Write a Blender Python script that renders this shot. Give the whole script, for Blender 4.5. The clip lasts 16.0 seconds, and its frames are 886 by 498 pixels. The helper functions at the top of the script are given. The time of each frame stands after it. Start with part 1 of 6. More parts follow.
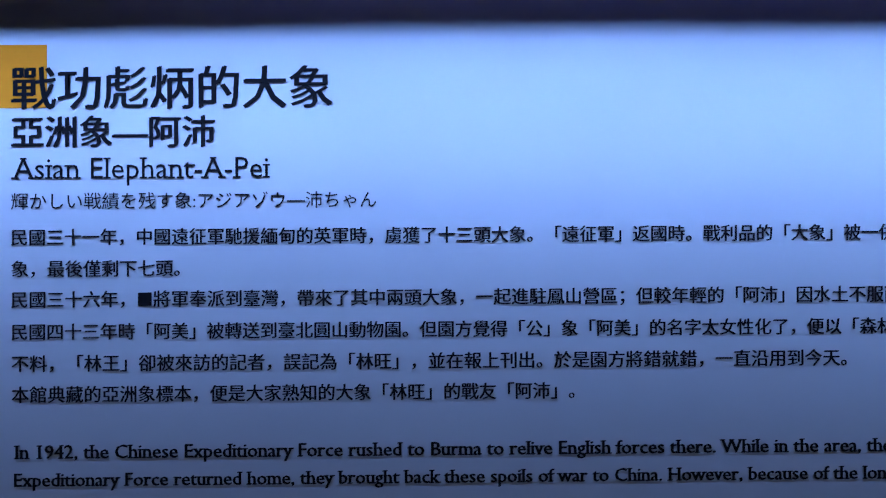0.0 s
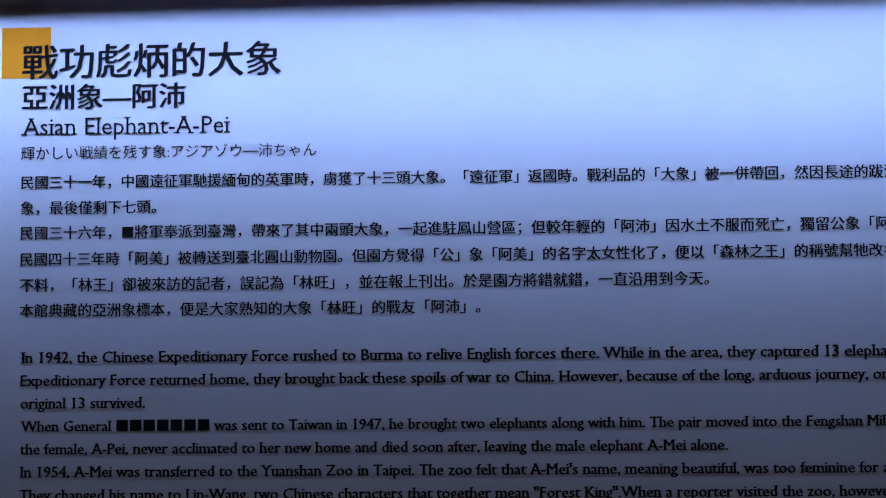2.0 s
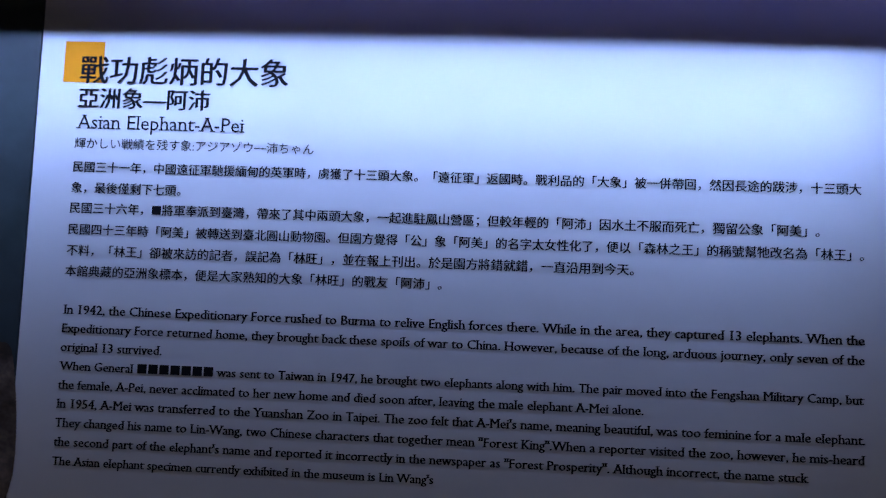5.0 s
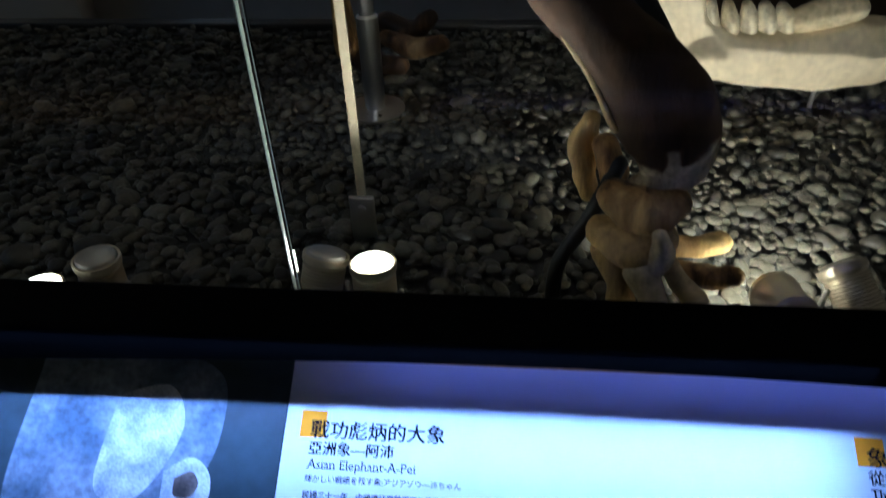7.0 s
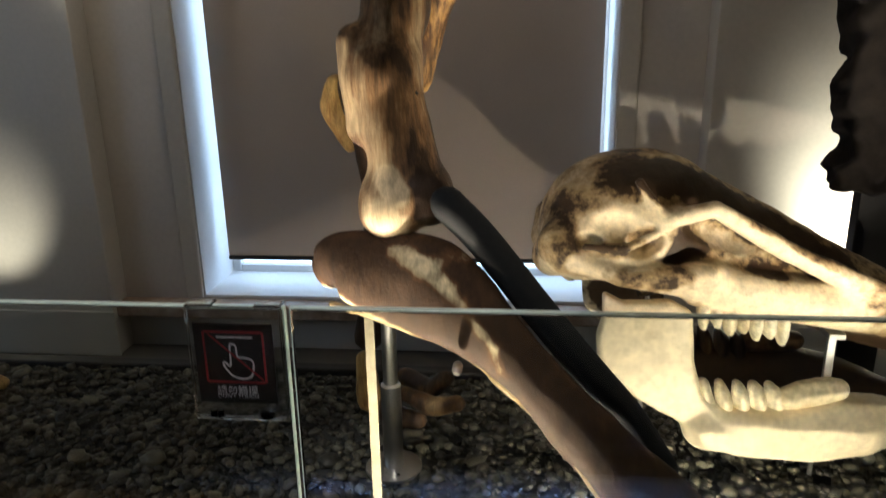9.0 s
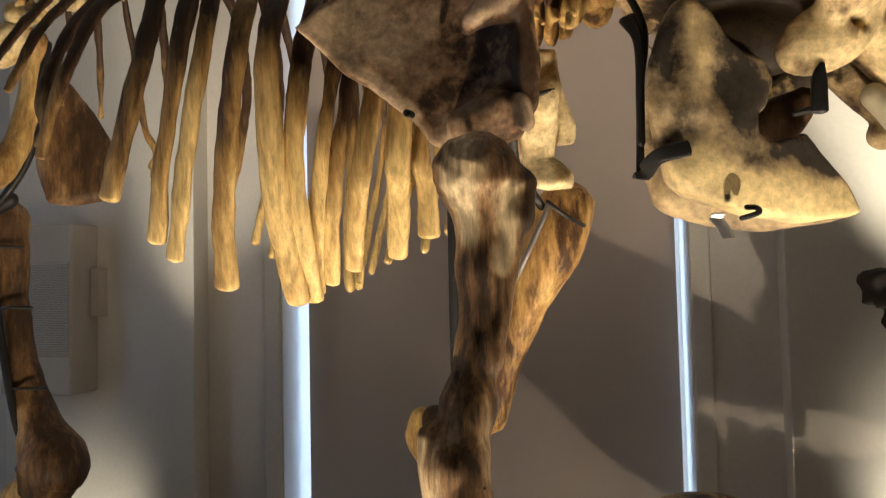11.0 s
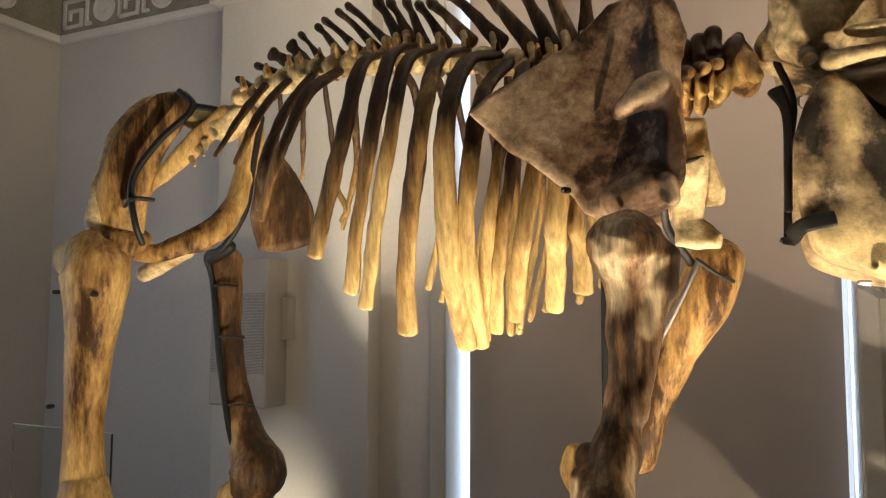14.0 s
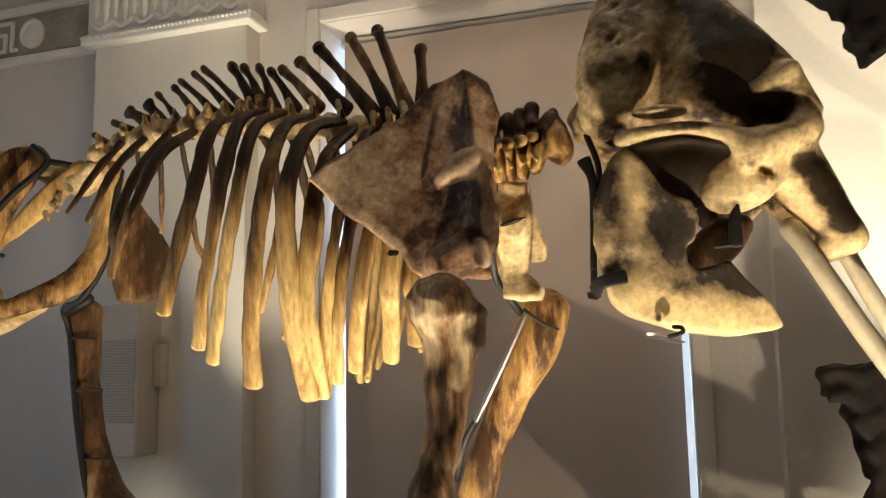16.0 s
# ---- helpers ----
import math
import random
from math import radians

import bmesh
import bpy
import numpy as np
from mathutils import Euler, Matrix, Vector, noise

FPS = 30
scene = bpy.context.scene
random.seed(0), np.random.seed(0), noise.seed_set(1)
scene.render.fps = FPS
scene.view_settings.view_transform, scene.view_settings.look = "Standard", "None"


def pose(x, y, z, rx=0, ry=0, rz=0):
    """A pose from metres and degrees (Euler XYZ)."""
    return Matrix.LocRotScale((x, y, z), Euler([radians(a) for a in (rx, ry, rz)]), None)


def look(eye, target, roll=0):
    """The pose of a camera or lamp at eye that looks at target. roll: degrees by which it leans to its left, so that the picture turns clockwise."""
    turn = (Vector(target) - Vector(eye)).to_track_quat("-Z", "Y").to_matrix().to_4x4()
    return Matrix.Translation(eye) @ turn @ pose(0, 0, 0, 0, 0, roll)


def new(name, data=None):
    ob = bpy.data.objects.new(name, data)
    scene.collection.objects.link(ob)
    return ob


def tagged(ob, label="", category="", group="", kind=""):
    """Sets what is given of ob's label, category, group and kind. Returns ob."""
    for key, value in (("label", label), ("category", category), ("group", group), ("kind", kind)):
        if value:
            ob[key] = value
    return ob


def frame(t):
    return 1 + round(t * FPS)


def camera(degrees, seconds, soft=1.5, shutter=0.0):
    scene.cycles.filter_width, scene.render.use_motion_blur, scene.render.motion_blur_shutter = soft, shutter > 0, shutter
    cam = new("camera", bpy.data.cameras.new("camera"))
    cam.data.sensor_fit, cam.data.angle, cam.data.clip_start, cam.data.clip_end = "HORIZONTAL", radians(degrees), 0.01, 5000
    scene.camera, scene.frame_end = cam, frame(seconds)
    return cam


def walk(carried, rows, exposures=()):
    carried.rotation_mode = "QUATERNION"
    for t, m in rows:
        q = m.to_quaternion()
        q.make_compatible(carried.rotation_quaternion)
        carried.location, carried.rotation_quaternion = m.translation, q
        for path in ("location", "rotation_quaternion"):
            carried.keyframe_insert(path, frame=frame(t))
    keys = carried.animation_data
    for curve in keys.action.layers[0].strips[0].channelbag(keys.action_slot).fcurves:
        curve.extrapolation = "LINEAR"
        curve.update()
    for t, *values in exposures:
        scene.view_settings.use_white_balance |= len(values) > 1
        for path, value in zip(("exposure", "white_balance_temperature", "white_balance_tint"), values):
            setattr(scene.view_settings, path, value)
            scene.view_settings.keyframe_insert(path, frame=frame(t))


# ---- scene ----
import collections

cam = camera(62.72, 16.0, soft=1.2, shutter=0.3)
PATH = [
    (0, (-0.005, 0.001, 1.017), (0.013, 0.932, -0.754), 0.6),
    (0.5, (-0.002, -0.005, 1.02), (0.005, 0.939, -0.744), 0.3),
    (1, (0.012, -0.033, 1.034), (0.009, 0.948, -0.709), 0.3),
    (1.5, (0.029, -0.049, 1.041), (0.012, 0.932, -0.702), -1.0),
    (2, (0.035, -0.057, 1.049), (-0.001, 0.926, -0.693), -2.5),
    (2.5, (0.037, -0.064, 1.055), (-0.008, 0.938, -0.676), -3.6),
    (3, (0.041, -0.058, 1.051), (0.007, 0.927, -0.69), -3.1),
    (5.5, (0.067, -0.123, 1.137), (-0.048, 0.978, -0.528), -2.7),
    (6, (0.059, -0.142, 1.2), (-0.048, 1.099, -0.365), -2.9),
    (6.5, (0.031, -0.18, 1.253), (-0.043, 1.212, -0.181), -1.0),
    (7, (0.004, -0.208, 1.323), (-0.167, 1.347, 0.078), -2.2),
    (7.5, (-0.014, -0.209, 1.387), (-0.203, 1.467, 0.313), -1.1),
    (8, (-0.015, -0.209, 1.438), (-0.179, 1.566, 0.531), -0.6),
    (8.5, (-0.015, -0.216, 1.489), (-0.187, 1.626, 0.728), -0.8),
    (9, (-0.024, -0.225, 1.568), (-0.219, 1.679, 0.988), -1.0),
    (9.5, (-0.044, -0.247, 1.636), (-0.313, 1.695, 1.24), -1.1),
    (10, (-0.046, -0.291, 1.708), (-0.361, 1.675, 1.521), -0.7),
    (12.5, (0.196, -0.491, 1.901), (-0.463, 1.384, 2.128), -1.2),
    (13, (0.196, -0.53, 1.9), (-0.542, 1.315, 2.119), -0.1),
    (13.5, (0.131, -0.555, 1.906), (-0.686, 1.261, 2.096), 0.1),
    (14, (0.104, -0.606, 1.911), (-0.729, 1.207, 2.063), 0.2),
    (14.5, (0.115, -0.655, 1.927), (-0.639, 1.189, 2.094), 0.3),
    (15, (0.142, -0.663, 1.942), (-0.517, 1.219, 2.091), -1.0),
    (15.5, (0.223, -0.663, 1.956), (-0.374, 1.237, 2.141), -1.0),
    (16, (0.332, -0.684, 1.969), (-0.254, 1.214, 2.203), -1.1),
]
EXPOSURES = [
    (0.0, -2.0, 5500, 12), (0.6, -2.0, 5500, 12), (1.2, -1.95, 6200, 15), (2.0, -1.85, 6600, 16), (3.0, -1.75, 6700, 16), (5.5, -1.4, 6800, 18), (6.1, -1.3, 5400, 15), (6.6, -1.25, 4700, 12), (7.1, -0.45, 5300, 10), (7.6, 0.8, 6500, 9), (8.0, 0.65, 6200, 10), (8.5, 0.45, 5900, 11), (9.0, 0.4, 5900, 11), (10.0, 0.1, 6000, 13), (12.5, 0.68, 6500, 15), (14.5, 0.80, 6500, 15), (16.0, 0.62, 6500, 14),
]
walk(cam, [(t, look(eye, target, roll)) for t, eye, target, roll in PATH], EXPOSURES)

# ---- world and lights ----
world = bpy.data.worlds.new("overcast_day")
scene.world = world
world.use_nodes = True
wn = world.node_tree.nodes
sky = wn.new("ShaderNodeTexSky")
sky.sky_type, sky.sun_disc = "NISHITA", False
sky.sun_elevation, sky.sun_rotation = radians(40), radians(200)
world.node_tree.links.new(sky.outputs["Color"], wn["Background"].inputs["Color"])
wn["Background"].inputs["Strength"].default_value = 0.12


def lamp(name, kind, m, watts, colour, **settings):
    data = bpy.data.lights.new(name, kind)
    data.energy, data.color = watts, colour
    if kind == "SPOT":
        data.spot_size, data.spot_blend, data.shadow_soft_size = radians(settings["cone"]), settings["blend"], settings["size"]
    elif kind == "AREA":
        data.shape, data.size, data.size_y = "RECTANGLE", settings["size"], settings["size_y"]
    else:
        data.shadow_soft_size = settings["size"]
    ob = new(name, data)
    ob.matrix_world = m
    return ob


WARM = (1.0, 0.84, 0.60)
# daylight in the opening behind the roller blind
lamp("window_daylight", "AREA", look((-0.57, 3.62, 2.0), (-0.57, 3.0, 2.0)), 80, (0.60, 0.78, 1.0), size=2.2, size_y=3.4)
# uplights on the pebbles; the last two unseen, added to light skull and hip
UPLIGHTS = [
    ((-0.735, 0.605, 0.575), (-0.86, 0.76, 1.6), 85, 128),
    ((-0.21, 0.690, 0.575), (-0.25, 0.90, 1.6), 70, 128),
    ((0.43, 0.690, 0.535), (0.445, 0.86, 0.46), 60, 128),
    ((1.12, 0.720, 0.575), (0.70, 1.25, 1.95), 150, 108),
    ((-2.05, 0.70, 0.575), (-2.15, 1.6, 2.2), 15, 128),
]
for eye, target, watts, cone in UPLIGHTS:
    e, g = Vector(eye), Vector(target)
    lamp("uplight_beam", "SPOT", look(e + 0.0125 * (g - e).normalized(), g), watts, WARM, cone=cone, blend=1.0, size=0.003)
# lamps behind the exhibits that wash the wall
for eye, target, watts, cone, blend in [((-2.58, 2.56, 0.48), (-2.58, 3.0, 0.685), 8, 80, 0.8), ((-1.95, 2.40, 0.50), (-1.93, 2.75, 2.60), 290, 38, 1.0), ((1.62, 2.50, 0.48), (1.58, 3.0, 0.75), 90, 88, 0.8), ((1.42, 2.30, 0.50), (1.36, 2.74, 2.90), 800, 36, 0.7)]:
    lamp("wall_washer_beam", "SPOT", look(eye, target), watts, (1.0, 0.92, 0.68), cone=cone, blend=blend, size=0.03)
# lamp bar under the cap of the reading rail
lamp("reading_lamp", "AREA", look((-0.13, 0.1921, 0.9005), (-0.13, 0.1921 - 0.022, 0.9005 - 0.060)), 1.75, (0.31, 0.475, 1.0), size=0.84, size_y=0.002).data.spread = radians(72)
# added, none in view: spot on the barrier sign, ceiling fill, side daylight fill
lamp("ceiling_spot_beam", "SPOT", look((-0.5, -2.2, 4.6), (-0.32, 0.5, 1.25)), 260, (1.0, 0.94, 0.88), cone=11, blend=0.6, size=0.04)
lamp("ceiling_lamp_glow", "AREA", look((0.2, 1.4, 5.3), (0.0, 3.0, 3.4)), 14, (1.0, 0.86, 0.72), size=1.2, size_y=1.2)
# bluish fill for the left wall, from the added side window
lamp("side_window_daylight", "AREA", look((-4.80, 0.2, 2.2), (-3.6, 1.8, 2.6)), 14, (0.62, 0.78, 1.0), size=1.4, size_y=2.2)

# ---- materials ----
def material(name, base, rough=0.6, metal=0.0, scale=8.0, vary=0.15, bump=0.1, fine=60.0, tint=None, random=0.0, spec=0.5, coat=0.0):
    """Two scales of variation round a base colour, and a fine relief."""
    m = bpy.data.materials.new(name)
    m.use_nodes = True
    nt = m.node_tree
    b = nt.nodes["Principled BSDF"]
    b.inputs["Roughness"].default_value, b.inputs["Metallic"].default_value = rough, metal
    b.inputs["Specular IOR Level"].default_value = spec
    b.inputs["Coat Weight"].default_value = coat
    co = nt.nodes.new("ShaderNodeTexCoord")
    big, small = nt.nodes.new("ShaderNodeTexNoise"), nt.nodes.new("ShaderNodeTexNoise")
    big.inputs["Scale"].default_value, big.inputs["Detail"].default_value = scale, 5
    small.inputs["Scale"].default_value, small.inputs["Detail"].default_value = fine, 4
    for n in (big, small):
        nt.links.new(co.outputs["Object"], n.inputs["Vector"])
    ramp = nt.nodes.new("ShaderNodeValToRGB")
    other = tint or tuple(c * (1 - vary) for c in base)
    ramp.color_ramp.elements[0].position, ramp.color_ramp.elements[1].position = 0.35, 0.65
    ramp.color_ramp.elements[0].color, ramp.color_ramp.elements[1].color = (*other, 1), (*base, 1)
    nt.links.new(big.outputs["Fac"], ramp.inputs["Fac"])
    mix = nt.nodes.new("ShaderNodeMix")
    mix.data_type, mix.blend_type = "RGBA", "MULTIPLY"
    mix.inputs["Factor"].default_value = min(1.0, vary * 2)
    nt.links.new(ramp.outputs["Color"], mix.inputs["A"])
    nt.links.new(small.outputs["Color"], mix.inputs["B"])
    grey = nt.nodes.new("ShaderNodeMapRange")
    grey.inputs["From Min"].default_value, grey.inputs["From Max"].default_value = 0.3, 0.7
    grey.inputs["To Min"].default_value, grey.inputs["To Max"].default_value = 0.6, 1.15
    nt.links.new(small.outputs["Fac"], grey.inputs["Value"])
    nt.links.new(grey.outputs["Result"], mix.inputs["B"])
    last = mix.outputs["Result"]
    if random:
        info, hsv = nt.nodes.new("ShaderNodeNewGeometry"), nt.nodes.new("ShaderNodeHueSaturation")
        rng = nt.nodes.new("ShaderNodeMapRange")
        rng.inputs["To Min"].default_value, rng.inputs["To Max"].default_value = 1 - random, 1 + random
        nt.links.new(info.outputs["Random Per Island"], rng.inputs["Value"])
        nt.links.new(rng.outputs["Result"], hsv.inputs["Value"])
        nt.links.new(last, hsv.inputs["Color"])
        last = hsv.outputs["Color"]
    nt.links.new(last, b.inputs["Base Color"])
    if bump:
        bp = nt.nodes.new("ShaderNodeBump")
        bp.inputs["Strength"].default_value, bp.inputs["Distance"].default_value = bump, 0.004
        nt.links.new(small.outputs["Fac"], bp.inputs["Height"])
        nt.links.new(bp.outputs["Normal"], b.inputs["Normal"])
    return m


def glowing(name, colour, strength):
    m = bpy.data.materials.new(name)
    m.use_nodes = True
    b = m.node_tree.nodes["Principled BSDF"]
    b.inputs["Base Color"].default_value = (0.8, 0.8, 0.8, 1)
    b.inputs["Emission Color"].default_value, b.inputs["Emission Strength"].default_value = (*colour, 1), strength
    return m


def glass(name, tint=(1, 1, 1), rough=0.0):
    m = bpy.data.materials.new(name)
    m.use_nodes = True
    b = m.node_tree.nodes["Principled BSDF"]
    b.inputs["Base Color"].default_value = (*tint, 1)
    b.inputs["Roughness"].default_value, b.inputs["IOR"].default_value = rough, 1.45
    b.inputs["Transmission Weight"].default_value = 1.0
    return m


def bone_material(name, light, mid, dark, cut, soft=0.12, scale=4.0, coat=0.0, slope=None, amount=0.0, rough=0.5, fibre=(1, 1, 1), grit=0.8):
    """Old bone: cream where rubbed bare, tan, and dark brown in stains, with pores and long grain."""
    m = bpy.data.materials.new(name)
    m.use_nodes = True
    nt = m.node_tree
    b = nt.nodes["Principled BSDF"]
    b.inputs["Roughness"].default_value = rough
    b.inputs["Coat Weight"].default_value = coat
    b.inputs["Specular IOR Level"].default_value = 0.25
    co, obj = nt.nodes.new("ShaderNodeTexCoord"), nt.nodes.new("ShaderNodeObjectInfo")
    shift = nt.nodes.new("ShaderNodeVectorMath")
    shift.operation = "MULTIPLY_ADD"
    nt.links.new(obj.outputs["Random"], shift.inputs[0])
    shift.inputs[1].default_value = (7, 5, 9)
    nt.links.new(co.outputs["Object"], shift.inputs[2])

    def tex(kind, s, detail=4.0, rough=0.6):
        n = nt.nodes.new(kind)
        n.inputs["Scale"].default_value = s
        if kind == "ShaderNodeTexNoise":
            n.inputs["Detail"].default_value, n.inputs["Roughness"].default_value = detail, rough
        nt.links.new(shift.outputs[0], n.inputs["Vector"])
        return n

    patches, grain, pores = tex("ShaderNodeTexNoise", scale, 8, 0.66), tex("ShaderNodeTexNoise", 42, 8, 0.7), tex("ShaderNodeTexVoronoi", 170)
    along = nt.nodes.new("ShaderNodeVectorMath")
    along.operation = "MULTIPLY"
    nt.links.new(shift.outputs[0], along.inputs[0])
    along.inputs[1].default_value = fibre
    for n in (patches, grain):
        nt.links.new(along.outputs[0], n.inputs["Vector"])
    ramp = nt.nodes.new("ShaderNodeValToRGB")
    e = ramp.color_ramp.elements
    e[0].position, e[0].color = max(0.0, cut - soft), (*dark, 1)
    e[1].position, e[1].color = min(1.0, cut + soft * 1.6), (*light, 1)
    k = e.new(cut)
    k.color = (*mid, 1)
    # stains, rubbed places and painted shade, laid on the bone's mesh as an attribute
    own, sum_ = nt.nodes.new("ShaderNodeAttribute"), nt.nodes.new("ShaderNodeMath")
    own.attribute_name = "stain_and_shade"
    nt.links.new(patches.outputs["Fac"], sum_.inputs[0])
    nt.links.new(own.outputs["Fac"], sum_.inputs[1])
    fac = sum_.outputs[0]
    if slope:
        # darker at one end and paler at the other, along one axis
        sep, line = nt.nodes.new("ShaderNodeSeparateXYZ"), nt.nodes.new("ShaderNodeMapRange")
        nt.links.new(co.outputs["Object"], sep.inputs[0])
        line.inputs["From Min"].default_value, line.inputs["From Max"].default_value = slope[1], slope[2]
        line.inputs["To Min"].default_value, line.inputs["To Max"].default_value = -amount, amount
        nt.links.new(sep.outputs[slope[0]], line.inputs["Value"])
        plus = nt.nodes.new("ShaderNodeMath")
        nt.links.new(fac, plus.inputs[0])
        nt.links.new(line.outputs["Result"], plus.inputs[1])
        fac = plus.outputs[0]
    nt.links.new(fac, ramp.inputs["Fac"])
    mul = nt.nodes.new("ShaderNodeMix")
    mul.data_type, mul.blend_type = "RGBA", "MULTIPLY"
    mul.inputs["Factor"].default_value = grit
    rng = nt.nodes.new("ShaderNodeMapRange")
    rng.inputs["From Min"].default_value, rng.inputs["From Max"].default_value = 0.3, 0.65
    rng.inputs["To Min"].default_value, rng.inputs["To Max"].default_value = 0.28, 1.22
    nt.links.new(grain.outputs["Fac"], rng.inputs["Value"])
    nt.links.new(ramp.outputs["Color"], mul.inputs["A"])
    nt.links.new(rng.outputs["Result"], mul.inputs["B"])
    nt.links.new(mul.outputs["Result"], b.inputs["Base Color"])
    add = nt.nodes.new("ShaderNodeMath")
    add.operation = "MULTIPLY_ADD"
    add.inputs[1].default_value = 0.12
    nt.links.new(pores.outputs["Distance"], add.inputs[0])
    nt.links.new(grain.outputs["Fac"], add.inputs[2])
    bp = nt.nodes.new("ShaderNodeBump")
    bp.inputs["Strength"].default_value, bp.inputs["Distance"].default_value = 0.45, 0.006
    nt.links.new(add.outputs[0], bp.inputs["Height"])
    nt.links.new(bp.outputs["Normal"], b.inputs["Normal"])
    return m


M_BONE = bone_material("old_bone", (0.68, 0.45, 0.16), (0.40, 0.225, 0.072), (0.075, 0.036, 0.014), 0.47, soft=0.075, scale=5, fibre=(1.5, 1.5, 0.35))
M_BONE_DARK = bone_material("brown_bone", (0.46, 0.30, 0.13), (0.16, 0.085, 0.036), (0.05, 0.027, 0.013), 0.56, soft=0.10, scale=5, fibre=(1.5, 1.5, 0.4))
M_BONE_PALE = bone_material("pale_bone", (0.76, 0.60, 0.32), (0.54, 0.37, 0.155), (0.10, 0.055, 0.024), 0.42, soft=0.075, scale=6)
M_RIB = bone_material("rib_bone", (0.68, 0.48, 0.19), (0.36, 0.21, 0.07), (0.06, 0.032, 0.016), 0.50, soft=0.10, slope=("Z", 2.60, 1.95), amount=0.19, fibre=(1.6, 1.6, 0.25))
M_HUM = bone_material("foreleg_bone", (0.62, 0.48, 0.28), (0.25, 0.14, 0.062), (0.05, 0.029, 0.016), 0.53, soft=0.11, scale=9, fibre=(1.6, 1.6, 0.25))
M_BLADE = bone_material("blade_bone", (0.58, 0.42, 0.26), (0.33, 0.195, 0.105), (0.065, 0.036, 0.02), 0.47, soft=0.10, scale=7, slope=("X", -0.12, -0.58), amount=0.06)
M_SKULL = bone_material("skull_bone", (0.80, 0.62, 0.32), (0.31, 0.215, 0.105), (0.040, 0.027, 0.015), 0.50, soft=0.12, scale=9, grit=0.65)
M_JAW = bone_material("jaw_bone", (0.78, 0.60, 0.29), (0.40, 0.295, 0.165), (0.055, 0.045, 0.034), 0.49, soft=0.15, scale=8, grit=0.55, slope=("Z", 2.45, 1.98), amount=0.05)
M_SKULL2 = bone_material("second_skull_bone", (0.78, 0.66, 0.43), (0.42, 0.30, 0.15), (0.050, 0.029, 0.014), 0.50, soft=0.10, scale=10, grit=0.5)
M_ULNA = bone_material("lower_foreleg_bone", (0.76, 0.62, 0.36), (0.115, 0.054, 0.019), (0.05, 0.024, 0.009), 0.72, soft=0.15, scale=7, rough=0.8, fibre=(1.4, 1.4, 0.6))
M_JAW2 = bone_material("second_jaw_bone", (0.76, 0.65, 0.44), (0.68, 0.56, 0.35), (0.09, 0.055, 0.03), 0.32, soft=0.12, scale=7, grit=0.4)
M_FOSSIL = bone_material("black_fossil", (0.022, 0.017, 0.013), (0.012, 0.009, 0.007), (0.005, 0.004, 0.004), 0.5, rough=0.9)
M_TOOTH = bone_material("tooth_enamel", (0.78, 0.70, 0.50), (0.66, 0.55, 0.34), (0.25, 0.17, 0.09), 0.38)
M_TUSK = material("tusk", (0.62, 0.55, 0.38), 0.4, scale=3, vary=0.25, fine=30, bump=0.15)
M_WALL = material("painted_plaster", (0.56, 0.52, 0.47), 0.75, scale=1.2, vary=0.06, fine=45, bump=0.12)
M_WALL_WARM = material("cream_plaster", (0.60, 0.56, 0.49), 0.75, scale=1.5, vary=0.06, fine=45, bump=0.12)
M_MOULD = material("white_plaster", (0.70, 0.67, 0.61), 0.65, scale=4, vary=0.08, fine=60, bump=0.15)
M_FRIEZE = material("aged_plaster", (0.34, 0.31, 0.245), 0.7, scale=6, vary=0.25, fine=60, bump=0.2)
M_BLIND = material("blind_cloth", (0.42, 0.35, 0.29), 0.85, scale=2, vary=0.06, fine=260, bump=0.12)
M_REVEAL = material("white_reveal", (0.80, 0.81, 0.82), 0.5, scale=3, vary=0.04, fine=60, bump=0.05)
M_STONE = material("brown_marble", (0.46, 0.36, 0.28), 0.4, scale=9, vary=0.3, fine=40, bump=0.1, tint=(0.28, 0.18, 0.12))
M_FLOOR = material("dark_floor", (0.10, 0.085, 0.07), 0.45, scale=2, vary=0.2, fine=50, bump=0.1)
M_PEBBLE = material("river_pebble", (0.078, 0.071, 0.050), 0.55, scale=6, vary=0.35, fine=120, bump=0.25, random=0.85)
M_BED = material("pebble_bed", (0.05, 0.048, 0.044), 0.9, scale=20, vary=0.4, fine=150, bump=0.6)
M_BLACK = material("black_lacquer", (0.012, 0.011, 0.011), 0.45, scale=6, vary=0.3, fine=80, bump=0.08)
M_RAILWOOD = material("varnished_wood", (0.48, 0.29, 0.11), 0.35, scale=5, vary=0.35, fine=70, bump=0.15)
M_PANEL = material("panel_white", (0.74, 0.75, 0.76), 0.5, scale=3, vary=0.04, fine=25, bump=0.03)
M_INK = material("black_ink", (0.012, 0.012, 0.014), 0.8, scale=9, vary=0.2, fine=90, bump=0.0, spec=0.08)
M_SHIELD = material("matt_black", (0.001, 0.001, 0.001), 0.9, scale=9, vary=0.2, fine=90, bump=0.0, spec=0.03)
M_ORANGE = material("orange_print", (0.95, 0.34, 0.014), 0.7, scale=9, vary=0.06, fine=90, bump=0.0, spec=0.1)
M_STEEL = material("brushed_steel", (0.55, 0.53, 0.50), 0.32, 1.0, scale=6, vary=0.12, fine=120, bump=0.06)
M_ALU = material("champagne_aluminium", (0.62, 0.54, 0.40), 0.35, 0.8, scale=6, vary=0.12, fine=120, bump=0.06)
M_BAR = material("dull_olive_steel", (0.20, 0.17, 0.11), 0.5, 0.4, scale=7, vary=0.25, fine=90, bump=0.1)
M_IRON = material("black_iron", (0.02, 0.019, 0.018), 0.5, 0.3, scale=6, vary=0.3, fine=80, bump=0.1)
